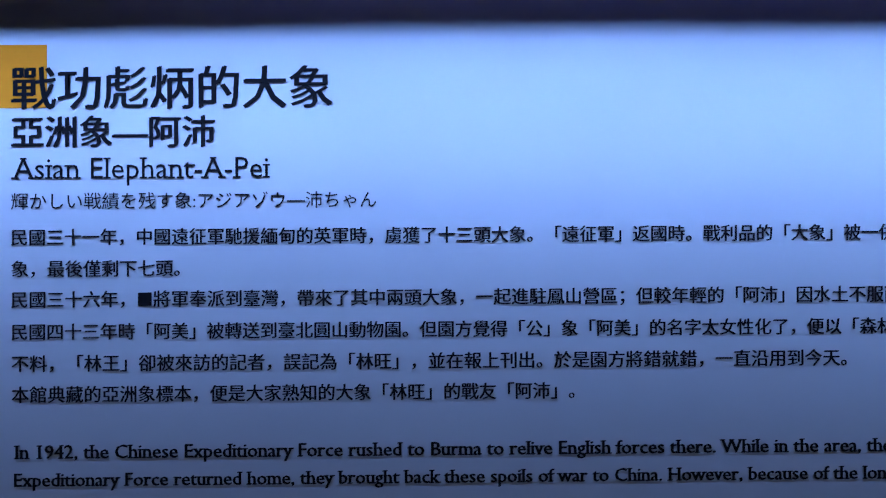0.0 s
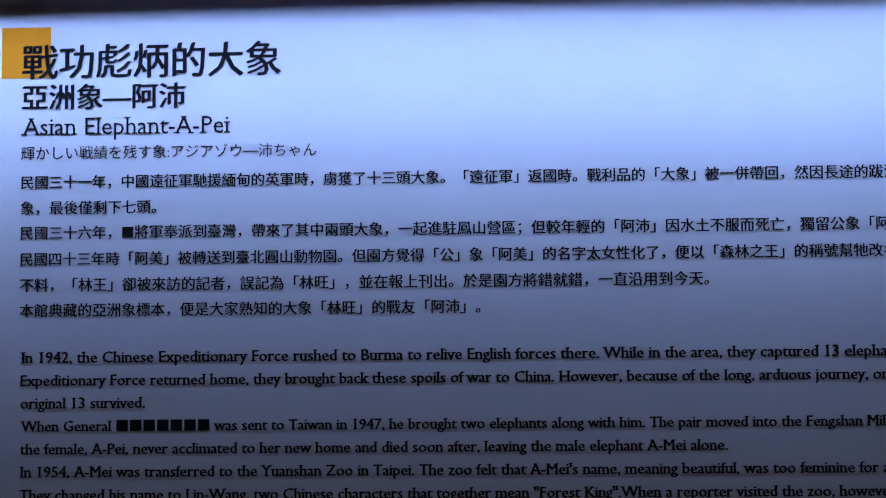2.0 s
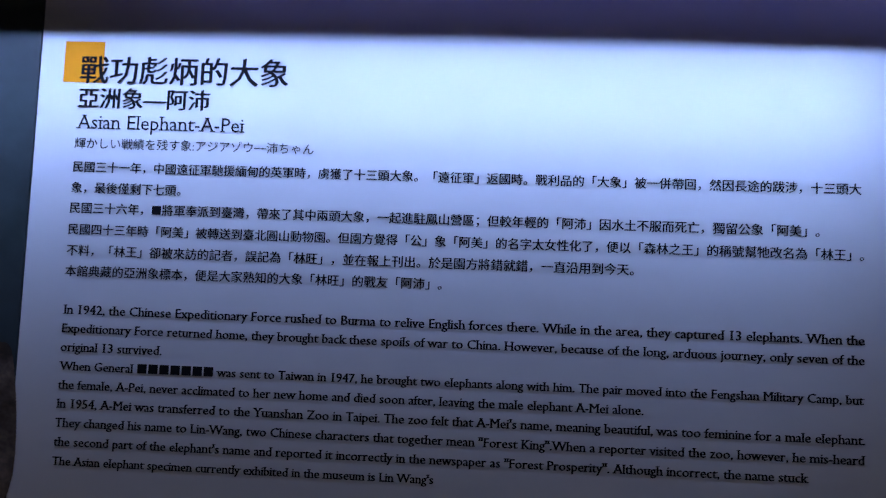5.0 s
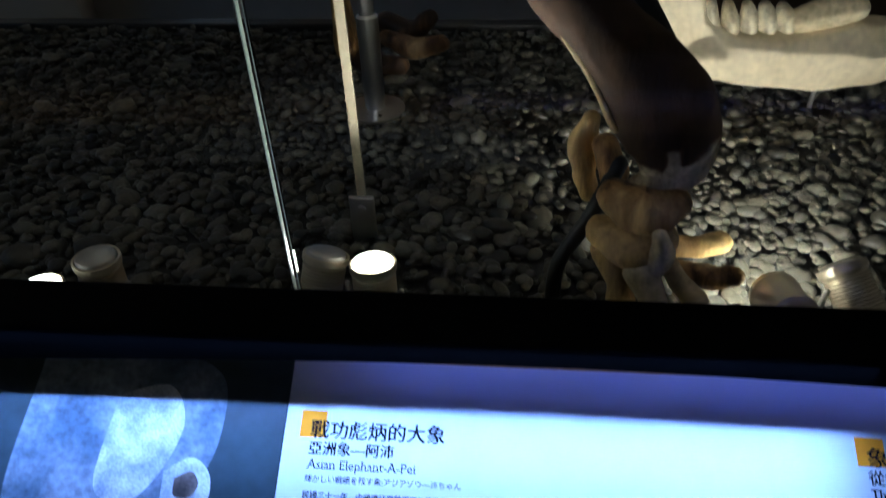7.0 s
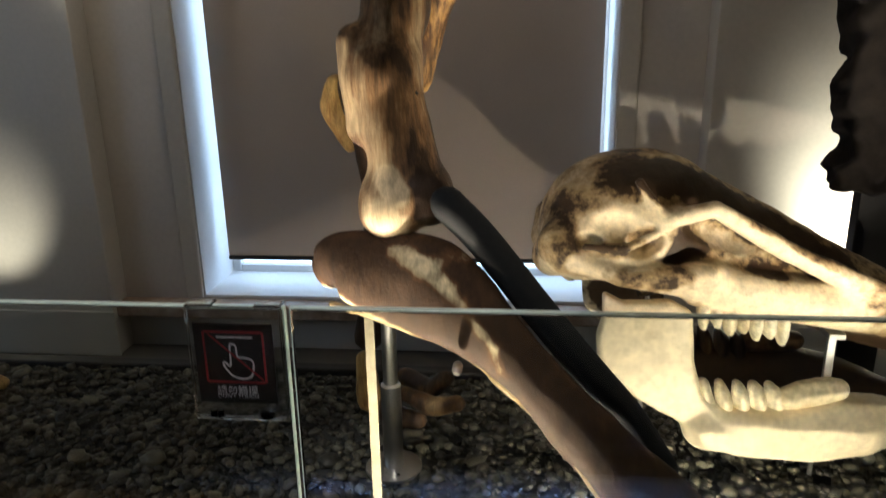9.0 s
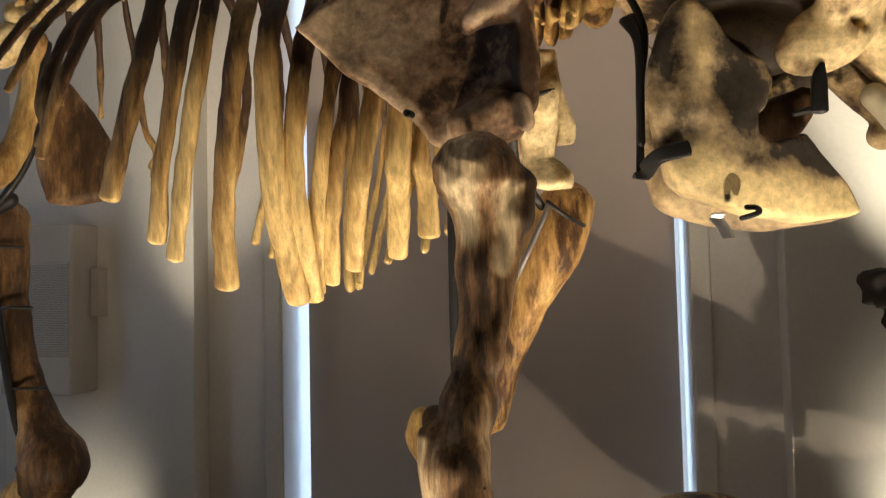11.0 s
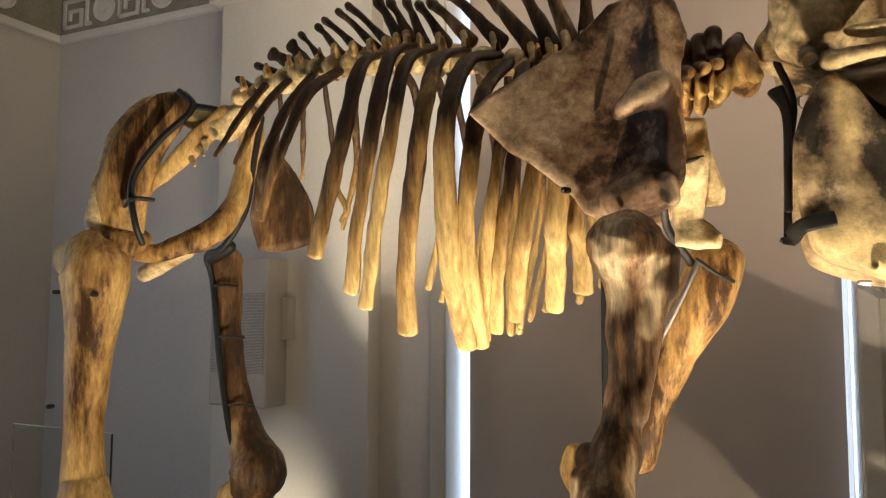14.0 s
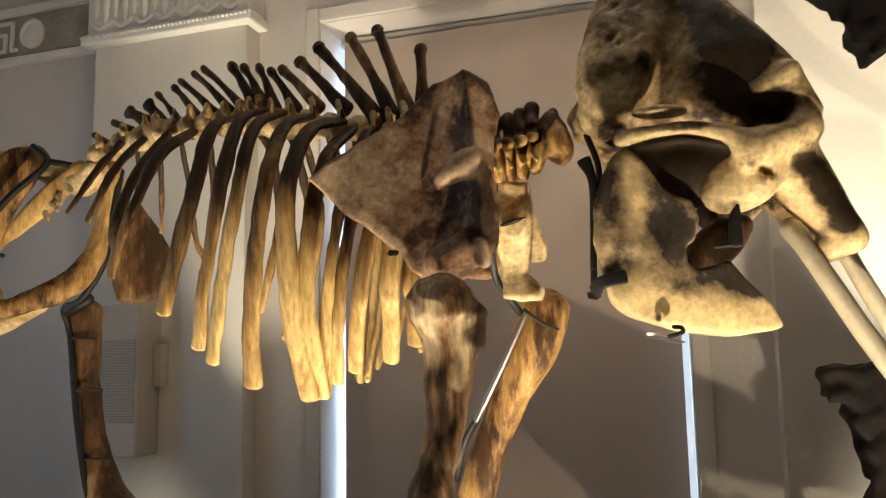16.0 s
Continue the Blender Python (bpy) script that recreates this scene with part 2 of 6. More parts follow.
M_RUBBER = material("dark_foam_sleeve", (0.009, 0.010, 0.011), 0.75, spec=0.2, scale=6, vary=0.2, fine=90, bump=0.1)
M_GLASS = glass("clear_glass", (0.93, 0.98, 0.96))
M_ACRYLIC = glass("clear_acrylic", (0.97, 0.98, 0.98), 0.03)
M_GLASS_EDGE = material("ground_glass_edge", (0.60, 0.72, 0.64), 0.3, scale=20, vary=0.2, fine=90, bump=0.1)
M_BLUE_STRIP = glowing("blue_glow_strip", (0.20, 0.25, 1.0), 8)
M_GLOW = glowing("lamp_glow", (1.0, 0.86, 0.60), 80)
M_RED = material("red_print", (0.35, 0.02, 0.025), 0.5, scale=9, vary=0.1, fine=90, bump=0.0)
M_WHITE = material("white_print", (0.72, 0.72, 0.72), 0.5, scale=9, vary=0.05, fine=90, bump=0.0)
M_SPEAKER = material("grey_speaker", (0.40, 0.36, 0.31), 0.7, scale=5, vary=0.08, fine=90, bump=0.1)
M_PHOTO = material("dark_print", (0.04, 0.058, 0.064), 0.4, scale=14, vary=0.3, fine=60, bump=0.0, tint=(0.035, 0.055, 0.055))
M_PHOTO_GREY = material("grey_print", (0.34, 0.38, 0.42), 0.4, scale=22, vary=0.5, fine=160, bump=0.0, tint=(0.10, 0.14, 0.18))
M_PHOTO_PALE = material("pale_print", (0.80, 0.80, 0.80), 0.4, scale=40, vary=0.4, fine=420, bump=0.0, tint=(0.34, 0.37, 0.40))
M_PHOTO_BROWN = material("brown_print", (0.26, 0.20, 0.16), 0.4, scale=45, vary=0.5, fine=380, bump=0.0, tint=(0.05, 0.035, 0.026))
M_PANE_GLOW = glowing("glowing_fill_pane", (0.7, 0.85, 1.0), 1.0)

# ---- building ----
def part(name, mesh, mat, parent=None, label=""):
    """A mesh or bmesh as one object, under a thing or a part where one is given."""
    if isinstance(mesh, bmesh.types.BMesh):
        data = bpy.data.meshes.new(name)
        mesh.to_mesh(data)
        mesh.free()
        mesh = data
    mesh.materials.clear()
    mesh.materials.append(mat)
    ob = new(name, mesh)
    if parent is not None:
        ob.parent = parent
    if label:
        ob["label"] = label
    return ob


def thing(name, label, category, group="", kind=""):
    return tagged(new(name), label, category, group, kind)


def box(x0, x1, y0, y1, z0, z1, bevel=0.0, segs=2):
    bm = bmesh.new()
    bmesh.ops.create_cube(bm, size=1)
    for v in bm.verts:
        v.co = Vector(((x0 + x1) / 2 + v.co.x * (x1 - x0), (y0 + y1) / 2 + v.co.y * (y1 - y0), (z0 + z1) / 2 + v.co.z * (z1 - z0)))
    if bevel:
        bmesh.ops.bevel(bm, geom=bm.edges[:], offset=bevel, segments=segs, affect="EDGES", profile=0.5)
    return bm


def mesh_of(verts, faces, smooth=True):
    me = bpy.data.meshes.new("m")
    me.from_pydata([tuple(v) for v in verts], [], [tuple(f) for f in faces])
    if smooth:
        me.polygons.foreach_set("use_smooth", [True] * len(me.polygons))
    me.update()
    return me


def spline(points, n):
    """Catmull-Rom through rows of numbers, n steps a span."""
    p = np.array(points, float)
    p = np.vstack([2 * p[0] - p[1], p, 2 * p[-1] - p[-2]])
    out = []
    for i in range(1, len(p) - 2):
        for k in range(n):
            t = k / n
            out.append(0.5 * (2 * p[i] + (p[i + 1] - p[i - 1]) * t + (2 * p[i - 1] - 5 * p[i] + 4 * p[i + 1] - p[i + 2]) * t * t + (3 * p[i] - p[i - 1] - 3 * p[i + 1] + p[i + 2]) * t**3))
    out.append(p[-2])
    return np.array(out)


def loft(points, side=(0, 1, 0), seg=14, steps=6, rough=0.0, seed=0, square=1.0):
    """A bone along rows of (x, y, z, half width, half depth). side: the way the depth is measured. Ends are rounded."""
    rows = spline(points, steps)
    c, r = rows[:, :3], np.abs(rows[:, 3:5])
    tan = np.gradient(c, axis=0)
    tan /= np.linalg.norm(tan, axis=1)[:, None] + 1e-9
    s = np.array(side, float)
    cap = []
    for end, sign in ((0, -1), (-1, 1)):
        m = min(r[end])
        cap.append([(c[end] + sign * tan[end] * m * math.sin(a), r[end] * math.cos(a), tan[end]) for a in (0.5, 1.0, 1.35)])
    rings = cap[0][::-1] + list(zip(c, r, tan)) + cap[1]
    verts, faces = [], []
    for p, (ra, rb), t in rings:
        d = s - t * (s @ t)
        d /= np.linalg.norm(d) + 1e-9
        w = np.cross(d, t)
        for k in range(seg):
            a = 2 * math.pi * k / seg
            ca, sa = math.cos(a), math.sin(a)
            q = p + w * ra * math.copysign(abs(ca) ** square, ca) + d * rb * math.copysign(abs(sa) ** square, sa)
            if rough:
                o = noise.noise(Vector(q) * 14 + Vector((seed, 0, 0))) + 0.5 * noise.noise(Vector(q) * 37)
                q = q + (q - p) / (np.linalg.norm(q - p) + 1e-6) * o * rough
            verts.append(q)
    for i in range(len(rings) - 1):
        for k in range(seg):
            l = (k + 1) % seg
            faces.append((i * seg + k, i * seg + l, (i + 1) * seg + l, (i + 1) * seg + k))
    faces.append(tuple(range(seg))[::-1])
    faces.append(tuple((len(rings) - 1) * seg + k for k in range(seg)))
    return mesh_of(verts, faces)


def stained_and_shaded(me, marks, low=0.0):
    """Lays stains and painted shade (gain below 0) and rubbed pale places (above 0) along segments a to b of a radius
    on a mesh, ragged at the rim.
    """
    p = np.array([v.co for v in me.vertices])
    ragged_ = np.array([noise.noise(Vector(v) * 38) + 0.6 * noise.noise(Vector(v) * 90) for v in p])
    total = np.full(len(p), float(low))
    for a, b, radius, gain in marks:
        a, b = np.array(a, float), np.array(b, float)
        h = np.clip(((p - a) @ (b - a)) / ((b - a) @ (b - a) + 1e-9), 0, 1)
        d = np.linalg.norm(p - a - h[:, None] * (b - a), axis=1) / radius + 0.28 * ragged_
        k = np.clip((1.35 - d) / 0.85, 0, 1)
        total += gain * k * k * (3 - 2 * k)
    me.attributes.new("stain_and_shade", "FLOAT", "POINT").data.foreach_set("value", total.astype(np.float32))
    return me


def tube(points, radius, seg=10, steps=5):
    return loft([(*p, radius, radius) for p in points], side=(0.13, 1, 0.21), seg=seg, steps=steps)


def joined(*meshes):
    """Several meshes as one part."""
    verts, faces, n = [], [], 0
    for me in meshes:
        verts += [v.co.copy() for v in me.vertices]
        faces += [tuple(i + n for i in p.vertices) for p in me.polygons]
        n += len(me.vertices)
    return mesh_of(verts, faces)


def turned(rows, seg=28):
    """A round body about z from rows of (radius, height)."""
    verts, faces = [], []
    for r, z in rows:
        verts += [(r * math.cos(2 * math.pi * k / seg), r * math.sin(2 * math.pi * k / seg), z) for k in range(seg)]
    for i in range(len(rows) - 1):
        for k in range(seg):
            l = (k + 1) % seg
            faces.append((i * seg + k, i * seg + l, (i + 1) * seg + l, (i + 1) * seg + k))
    faces += [tuple(range(seg))[::-1], tuple((len(rows) - 1) * seg + k for k in range(seg))]
    return mesh_of(verts, faces, False)


# solid bodies as distance fields, for bones with hollows
def capsule(p, a, b, ra, rb):
    a, b = np.array(a, float), np.array(b, float)
    h = np.clip(((p - a) @ (b - a)) / ((b - a) @ (b - a) + 1e-9), 0, 1)
    return np.linalg.norm(p - a - h[..., None] * (b - a), axis=-1) - (ra + (rb - ra) * h)


def blob(p, c, r, turn=(0, 0, 0)):
    q = (p - np.array(c, float)) @ np.array(Euler([radians(v) for v in turn]).to_matrix())
    r = np.array(r, float)
    k = np.linalg.norm(q / r, axis=-1)
    return (k - 1) * k / (np.linalg.norm(q / r**2, axis=-1) + 1e-9)


def smin(a, b, k):
    h = np.clip(0.5 + 0.5 * (b - a) / k, 0, 1)
    return b + (a - b) * h - k * h * (1 - h)


def smax(a, b, k):
    return -smin(-a, -b, k)


def carved(low, high, cell, field, rough=0.0):
    """The surface of field(p) = 0 in a box, by surface nets."""
    axes = [np.arange(l, h + cell, cell) for l, h in zip(low, high)]
    grid = np.stack(np.meshgrid(*axes, indexing="ij"), -1)
    f = field(grid)
    if rough:
        g = grid * 23
        f = f + rough * (np.sin(g[..., 0] + 2 * np.sin(g[..., 1])) * np.sin(1.3 * g[..., 1] + np.sin(1.7 * g[..., 2])) + 0.5 * np.sin(2.6 * g[..., 2] + 2 * np.sin(2.1 * g[..., 0])) * np.sin(2.3 * g[..., 1]))
    inside = f < 0
    nx, ny, nz = (n - 1 for n in f.shape)
    total, weight = np.zeros((nx, ny, nz, 3)), np.zeros((nx, ny, nz))
    corner = [(i, j, k) for i in (0, 1) for j in (0, 1) for k in (0, 1)]

    def at(a, c):
        return a[c[0]:c[0] + nx, c[1]:c[1] + ny, c[2]:c[2] + nz]

    for a in corner:
        for axis in range(3):
            if a[axis] == 0:
                b = tuple(v + (n == axis) for n, v in enumerate(a))
                fa, fb = at(f, a), at(f, b)
                cross = (fa < 0) != (fb < 0)
                t = np.where(cross, fa / np.where(np.abs(fa - fb) < 1e-12, 1e-12, fa - fb), 0)
                total += np.where(cross[..., None], at(grid, a) + t[..., None] * (np.array(b) - a) * cell, 0)
                weight += cross
    has = weight > 0
    index = -np.ones(has.shape, int)
    index[has] = np.arange(has.sum())
    verts = total[has] / weight[has][:, None]
    faces = []
    for axis in range(3):
        u, v = (axis + 1) % 3, (axis + 2) % 3
        first, second = [slice(1, -1)] * 3, [slice(1, -1)] * 3
        first[axis], second[axis] = slice(0, -1), slice(1, None)
        ia, ib = inside[tuple(first)], inside[tuple(second)]
        for out in (False, True):
            ijk = np.argwhere((ia != ib) & (ia == (not out)))
            if not len(ijk):
                continue
            base = ijk + 1
            base[:, axis] -= 1
            du, dv = np.eye(3, dtype=int)[u], np.eye(3, dtype=int)[v]
            quad = [base - du - dv, base - dv, base, base - du]
            ids = np.stack([index[tuple(q.T)] for q in quad], 1)
            faces.append(ids if not out else ids[:, ::-1])
    return mesh_of(verts, np.concatenate(faces))

# ---- the hall ----
def structure(name, bm, mat, label, category, parent=None):
    return tagged(part(name, bm, mat, parent), label, category, kind="structure")


structure("floor", box(-7, 7, -6, 4.2, -0.2, 0.0), M_FLOOR, "dark polished hall floor under the display", "floor")
structure("ceiling", box(-7, 7, -6, 4.2, 5.6, 5.8), M_MOULD, "plain white plaster hall ceiling", "ceiling")
# the window wall, with its opening
wall = tagged(new("wall_north"), "beige plaster wall with a tall blinded window", "wall", kind="structure")
WX0, WX1, WZ0, WZ1 = -1.60, 0.425, 0.27, 3.86
for x0, x1, z0, z1 in [(-7, WX0, 0, 5.6), (WX1, 7, 0, 5.6), (WX0, WX1, 0, WZ0), (WX0, WX1, WZ1, 5.6)]:
    part("wall_section", box(x0, x1, 3.14, 3.60, z0, z1), M_WALL, wall)
structure("wall_west", box(-7.2, -4.87, -6, 3.14, 0, 5.6), M_WALL, "beige plaster side wall of the hall", "wall")
structure("wall_east", box(6.8, 7.0, -6, 3.14, 0, 5.6), M_WALL, "beige plaster side wall of the hall", "wall")
structure("wall_south", box(-4.87, 6.8, -6.2, -6.0, 0, 5.6), M_WALL, "beige plaster wall behind the visitors", "wall")

# pilasters that stand proud of the wall
for name, x0, x1 in (("pilaster_west", -3.15, -2.02), ("pilaster_east", 0.80, 2.3)):
    pil = tagged(new(name), "cream plaster pilaster standing proud of the wall", "pilaster", kind="structure")
    part("shaft", box(x0, x1, 3.0, 3.142, 0.0, 3.86, 0.006), M_WALL_WARM, pil)
    part("base_block", box(x0 - 0.012, x1 + 0.012, 2.985, 3.0, 0.0, 0.24, 0.004), M_WALL_WARM, pil)
    cap = part("capital", box(x0 - 0.03, x1 + 0.03, 2.965, 3.145, 3.93, 4.7), M_MOULD, pil, "white plaster capital with hanging leaf relief")
    part("capital_ledge", box(x0 - 0.06, x1 + 0.06, 2.93, 3.145, 3.86, 3.93, 0.012), M_MOULD, pil)
    for k in range(int((x1 - x0 + 0.1) / 0.03)):
        bm = bmesh.new()
        bmesh.ops.create_icosphere(bm, subdivisions=1, radius=0.0125)
        bmesh.ops.translate(bm, verts=bm.verts, vec=(x0 - 0.045 + 0.03 * k, 2.928, 3.905))
        part("bead", bm, M_MOULD, cap)
    n = int((x1 - x0) / 0.075)
    for k in range(n):
        cx = x0 + (k + 0.5) * (x1 - x0) / n
        part("hanging_leaf", loft([(cx, 2.962, 4.66, 0.022, 0.012), (cx, 2.958, 4.35, 0.026, 0.016), (cx, 2.955, 4.12 - 0.05 * (k % 2), 0.024, 0.016), (cx, 2.958, 4.04 - 0.05 * (k % 2), 0.008, 0.01)], seg=8, steps=3), M_MOULD, cap)
    for k in range(int((x1 - x0) / 0.16)):
        cx = x0 + 0.08 + 0.16 * k
        part("festoon", loft([(cx - 0.075, 2.962, 4.015, 0.012, 0.012), (cx, 2.956, 3.965, 0.018, 0.014), (cx + 0.075, 2.962, 4.015, 0.012, 0.012)], seg=8, steps=4), M_MOULD, cap)

# frieze of meander and rosettes on the wall beside the pilaster and round the corner
def frieze(name, m, length):
    fr = tagged(new(name), "plaster frieze with key pattern and rosettes", "frieze", kind="structure")
    back = part("band", box(0, length, -0.03, 0, 0, 0.30), M_FRIEZE, fr)
    part("lower_fillet", box(0, length, -0.05, 0, -0.055, 0.0, 0.008), M_MOULD, fr)
    part("upper_fillet", box(0, length, -0.055, 0, 0.30, 0.36, 0.008), M_MOULD, fr)
    x = 0.06
    while x < length - 0.5:
        for a, b, c, d in [(0, 0.26, 0.24, 0.262), (0, 0.022, 0.04, 0.24), (0, 0.20, 0.04, 0.062), (0.18, 0.202, 0.062, 0.18), (0.06, 0.18, 0.158, 0.18), (0.06, 0.082, 0.10, 0.158), (0.24, 0.262, 0.04, 0.24), (0.262, 0.30, 0.04, 0.062)]:
            part("key_bar", box(x + a, x + b, -0.048, -0.028, c, d), M_MOULD, back)
        ring = turned([(0.105, 0.0), (0.105, 0.022), (0.088, 0.026), (0.080, 0.010), (0.045, 0.010), (0.040, 0.024), (0.0, 0.026)], 20)
        ring.transform(Matrix.Translation((x + 0.43, -0.028, 0.15)) @ Matrix.Rotation(radians(90), 4, "X"))
        part("rosette", ring, M_MOULD, back)
        x += 0.58
    fr.matrix_world = m
    return fr


frieze("frieze_north", pose(-4.86, 3.14, 3.95), 1.70)
frieze("frieze_west", pose(-4.87, 0.4, 3.95, 0, 0, 90), 2.72)
structure("cornice", box(-2.0, 0.78, 3.08, 3.14, 4.28, 4.40, 0.02), M_MOULD, "white plaster cornice above the window", "cornice")
structure("trim_1", box(-2.0, 0.78, 3.05, 3.14, 4.40, 4.55, 0.03), M_MOULD, "white plaster moulding above the window", "trim")

# the window: casing, panes, blind, sill
win = tagged(new("window_1"), "tall window behind a drawn roller blind", "window", kind="structure")
part("glass_pane", box(WX0 + 0.05, WX1 - 0.05, 3.56, 3.566, WZ0 + 0.05, WZ1 - 0.05), M_GLASS, win).visible_shadow = False
for x0, x1 in ((WX0, WX0 + 0.05), (-0.59, -0.54), (WX1 - 0.05, WX1)):
    part("mullion", box(x0, x1, 3.53, 3.59, WZ0, WZ1, 0.006), M_REVEAL, win)
for z0, z1 in ((WZ0, WZ0 + 0.05), (2.75, 2.80), (WZ1 - 0.05, WZ1)):
    part("transom", box(WX0 + 0.05, WX1 - 0.05, 3.532, 3.588, z0, z1, 0.006), M_REVEAL, win)
part("reveal", box(WX0 - 0.002, WX0 + 0.004, 3.141, 3.53, WZ0, WZ1), M_REVEAL, win)
part("reveal", box(WX1 - 0.004, WX1 + 0.002, 3.141, 3.53, WZ0, WZ1), M_REVEAL, win)
part("inner_sill", box(WX0, WX1, 3.141, 3.53, WZ0 - 0.002, WZ0 + 0.012, 0.003), M_REVEAL, win)
for x0, x1, z0, z1 in ((WX0 - 0.09, WX0, WZ0, WZ1 + 0.09), (WX1, WX1 + 0.09, WZ0, WZ1 + 0.09), (WX0, WX1, WZ1, WZ1 + 0.09)):
    part("casing", box(x0, x1, 3.115, 3.141, z0, z1, 0.01), M_WALL_WARM, win)
structure("window_sill", box(-2.03, 0.72, 3.03, 3.14, 0.195, 0.268, 0.012), M_STONE, "mottled brown marble sill below the window", "sill")

# unseen window added with glowing panes, to fill the left side
side = tagged(new("added_side_window"), "tall side window with glowing panes, added out of view", "window", kind="structure")
part("window_frame", box(-4.868, -4.84, -0.55, 0.95, 1.0, 3.4, 0.01), M_REVEAL, side)
for y0, y1 in ((-0.45, 0.17), (0.23, 0.85)):
    part("pane", box(-4.839, -4.834, y0, y1, 1.1, 3.3), M_PANE_GLOW, side)

blind = thing("roller_blind", "brown-grey cloth roller blind drawn down over the window", "blind")
part("cloth", box(-1.545, 0.386, 3.368, 3.371, 0.425, 3.80), M_BLIND, blind)
part("bottom_bar", box(-1.545, 0.386, 3.358, 3.381, 0.402, 0.425, 0.005), M_IRON, blind, "dark metal bottom bar")
tb = tube([(-1.55, 3.40, 3.82), (-0.58, 3.40, 3.82), (0.39, 3.40, 3.82)], 0.035)
part("roller", tb, M_STEEL, blind)

spk = thing("wall_speaker", "grey box loudspeaker with a perforated grille on the wall", "loudspeaker")
part("cabinet", box(-3.0, -2.58, 2.80, 2.999, 1.31, 2.18, 0.012), M_SPEAKER, spk)
gr = part("grille", box(-2.985, -2.595, 2.793, 2.80, 1.50, 1.98, 0.002), M_SPEAKER, spk)
vs, fs = [], []
for i in range(46):
    for j in range(54):
        cx, cz, r = -2.975 + 0.0083 * i + 0.004 * (j % 2), 1.508 + 0.0087 * j, 0.0026
        k = len(vs)
        vs += [(cx + r * math.cos(a * 1.0472), 2.7925, cz + r * math.sin(a * 1.0472)) for a in range(6)]
        fs.append(tuple(range(k, k + 6))[::-1])
tagged(part("grille_hole", mesh_of(vs, fs, False), M_BLACK, gr), kind="stuff")
part("bracket", box(-2.575, -2.52, 2.93, 2.999, 1.70, 1.95, 0.006), M_SPEAKER, spk)

# ---- the raised bed of pebbles ----
bed = tagged(new("display_bed"), "raised dark display bed filled with pebbles", "platform", kind="structure")
part("bed_body", box(-4.0, 3.2, 0.30, 2.03, 0.0, 0.435, 0.004), M_BED, bed)
part("bed_front_edge", box(-4.0, 3.2, 0.44, 0.52, 0.435, 0.478, 0.006), M_BLACK, bed)
part("bed_back_edge", box(-4.0, 3.2, 1.985, 2.035, 0.435, 0.462, 0.006), M_BLACK, bed)


def pebbles(name, x0, x1, y0, y1, z, step, size, seed, label, level=2):
    rnd = np.random.RandomState(seed)
    bm = bmesh.new()
    bmesh.ops.create_icosphere(bm, subdivisions=level, radius=1)
    base = np.array([v.co for v in bm.verts])
    tris = np.array([[v.index for v in f.verts] for f in bm.faces])
    bm.free()
    xs, ys = np.meshgrid(np.arange(x0, x1, step), np.arange(y0, y1, step))
    n = xs.size
    cen = np.stack([xs.ravel() + rnd.uniform(-0.5, 0.5, n) * step, ys.ravel() + rnd.uniform(-0.5, 0.5, n) * step, z + rnd.uniform(-0.006, 0.008, n)], 1)
    big = size * np.exp(rnd.normal(0, 0.36, n))
    r = np.stack([big * rnd.uniform(0.95, 1.5, n), big * rnd.uniform(0.75, 1.05, n), big * rnd.uniform(0.45, 0.75, n)], 1)
    a, tilt = rnd.uniform(0, 6.28, n), rnd.uniform(-0.35, 0.35, n)
    lumps = 1 + 0.10 * np.sin(base @ rnd.normal(0, 2.2, (3, n)) + rnd.uniform(0, 6, n))
    v = base[:, None, :] * r[None] * lumps[..., None]
    ct, st = np.cos(tilt), np.sin(tilt)
    v = np.stack([v[..., 0] * ct - v[..., 2] * st, v[..., 1], v[..., 0] * st + v[..., 2] * ct], -1)
    ca, sa = np.cos(a), np.sin(a)
    v = np.stack([v[..., 0] * ca - v[..., 1] * sa, v[..., 0] * sa + v[..., 1] * ca, v[..., 2]], -1) + cen[None]
    v = v.transpose(1, 0, 2).reshape(-1, 3)
    f = (tris[None] + (np.arange(n) * len(base))[:, None, None]).reshape(-1, 3)
    me = bpy.data.meshes.new(name)
    me.vertices.add(len(v))
    me.vertices.foreach_set("co", v.ravel())
    me.loops.add(f.size)
    me.loops.foreach_set("vertex_index", f.ravel().astype(np.int32))
    me.polygons.add(len(f))
    me.polygons.foreach_set("loop_start", np.arange(0, f.size, 3, dtype=np.int32))
    me.polygons.foreach_set("use_smooth", np.ones(len(f), bool))
    me.update(calc_edges=True)
    return tagged(part(name, me, M_PEBBLE), label, "pebbles", kind="stuff")


for x0, x1, y0, y1, seed, level in ((-2.35, -1.0, 0.53, 1.98, 5, 1), (-1.0, 0.95, 0.53, 1.10, 3, 2), (-1.0, 0.95, 1.10, 1.98, 4, 1), (0.95, 1.45, 0.53, 1.98, 7, 1)):
    pebbles("pebbles", x0, x1, y0, y1, 0.445, 0.0215, 0.0108, seed, "grey and brown river pebbles spread over the display bed", level)

# ---- reading rail with its panel ----
PANEL = Matrix.Translation((0, 0.2355, 0.8335)) @ Matrix.Rotation(radians(27.3), 4, "X")
rail = thing("reading_rail", "black lectern rail with a slanting lit text panel", "lectern")
pb = box(-2.2, 2.2, -0.44, 0.0, -0.02, 0.0, 0.001)
pb.transform(PANEL)
part("backing_board", pb, M_BLACK, rail)


def on_panel(bm, name, mat, parent, label="", lift=0.0):
    bm.transform(PANEL @ Matrix.Translation((0, 0, lift)))
    return part(name, bm, mat, parent, label)


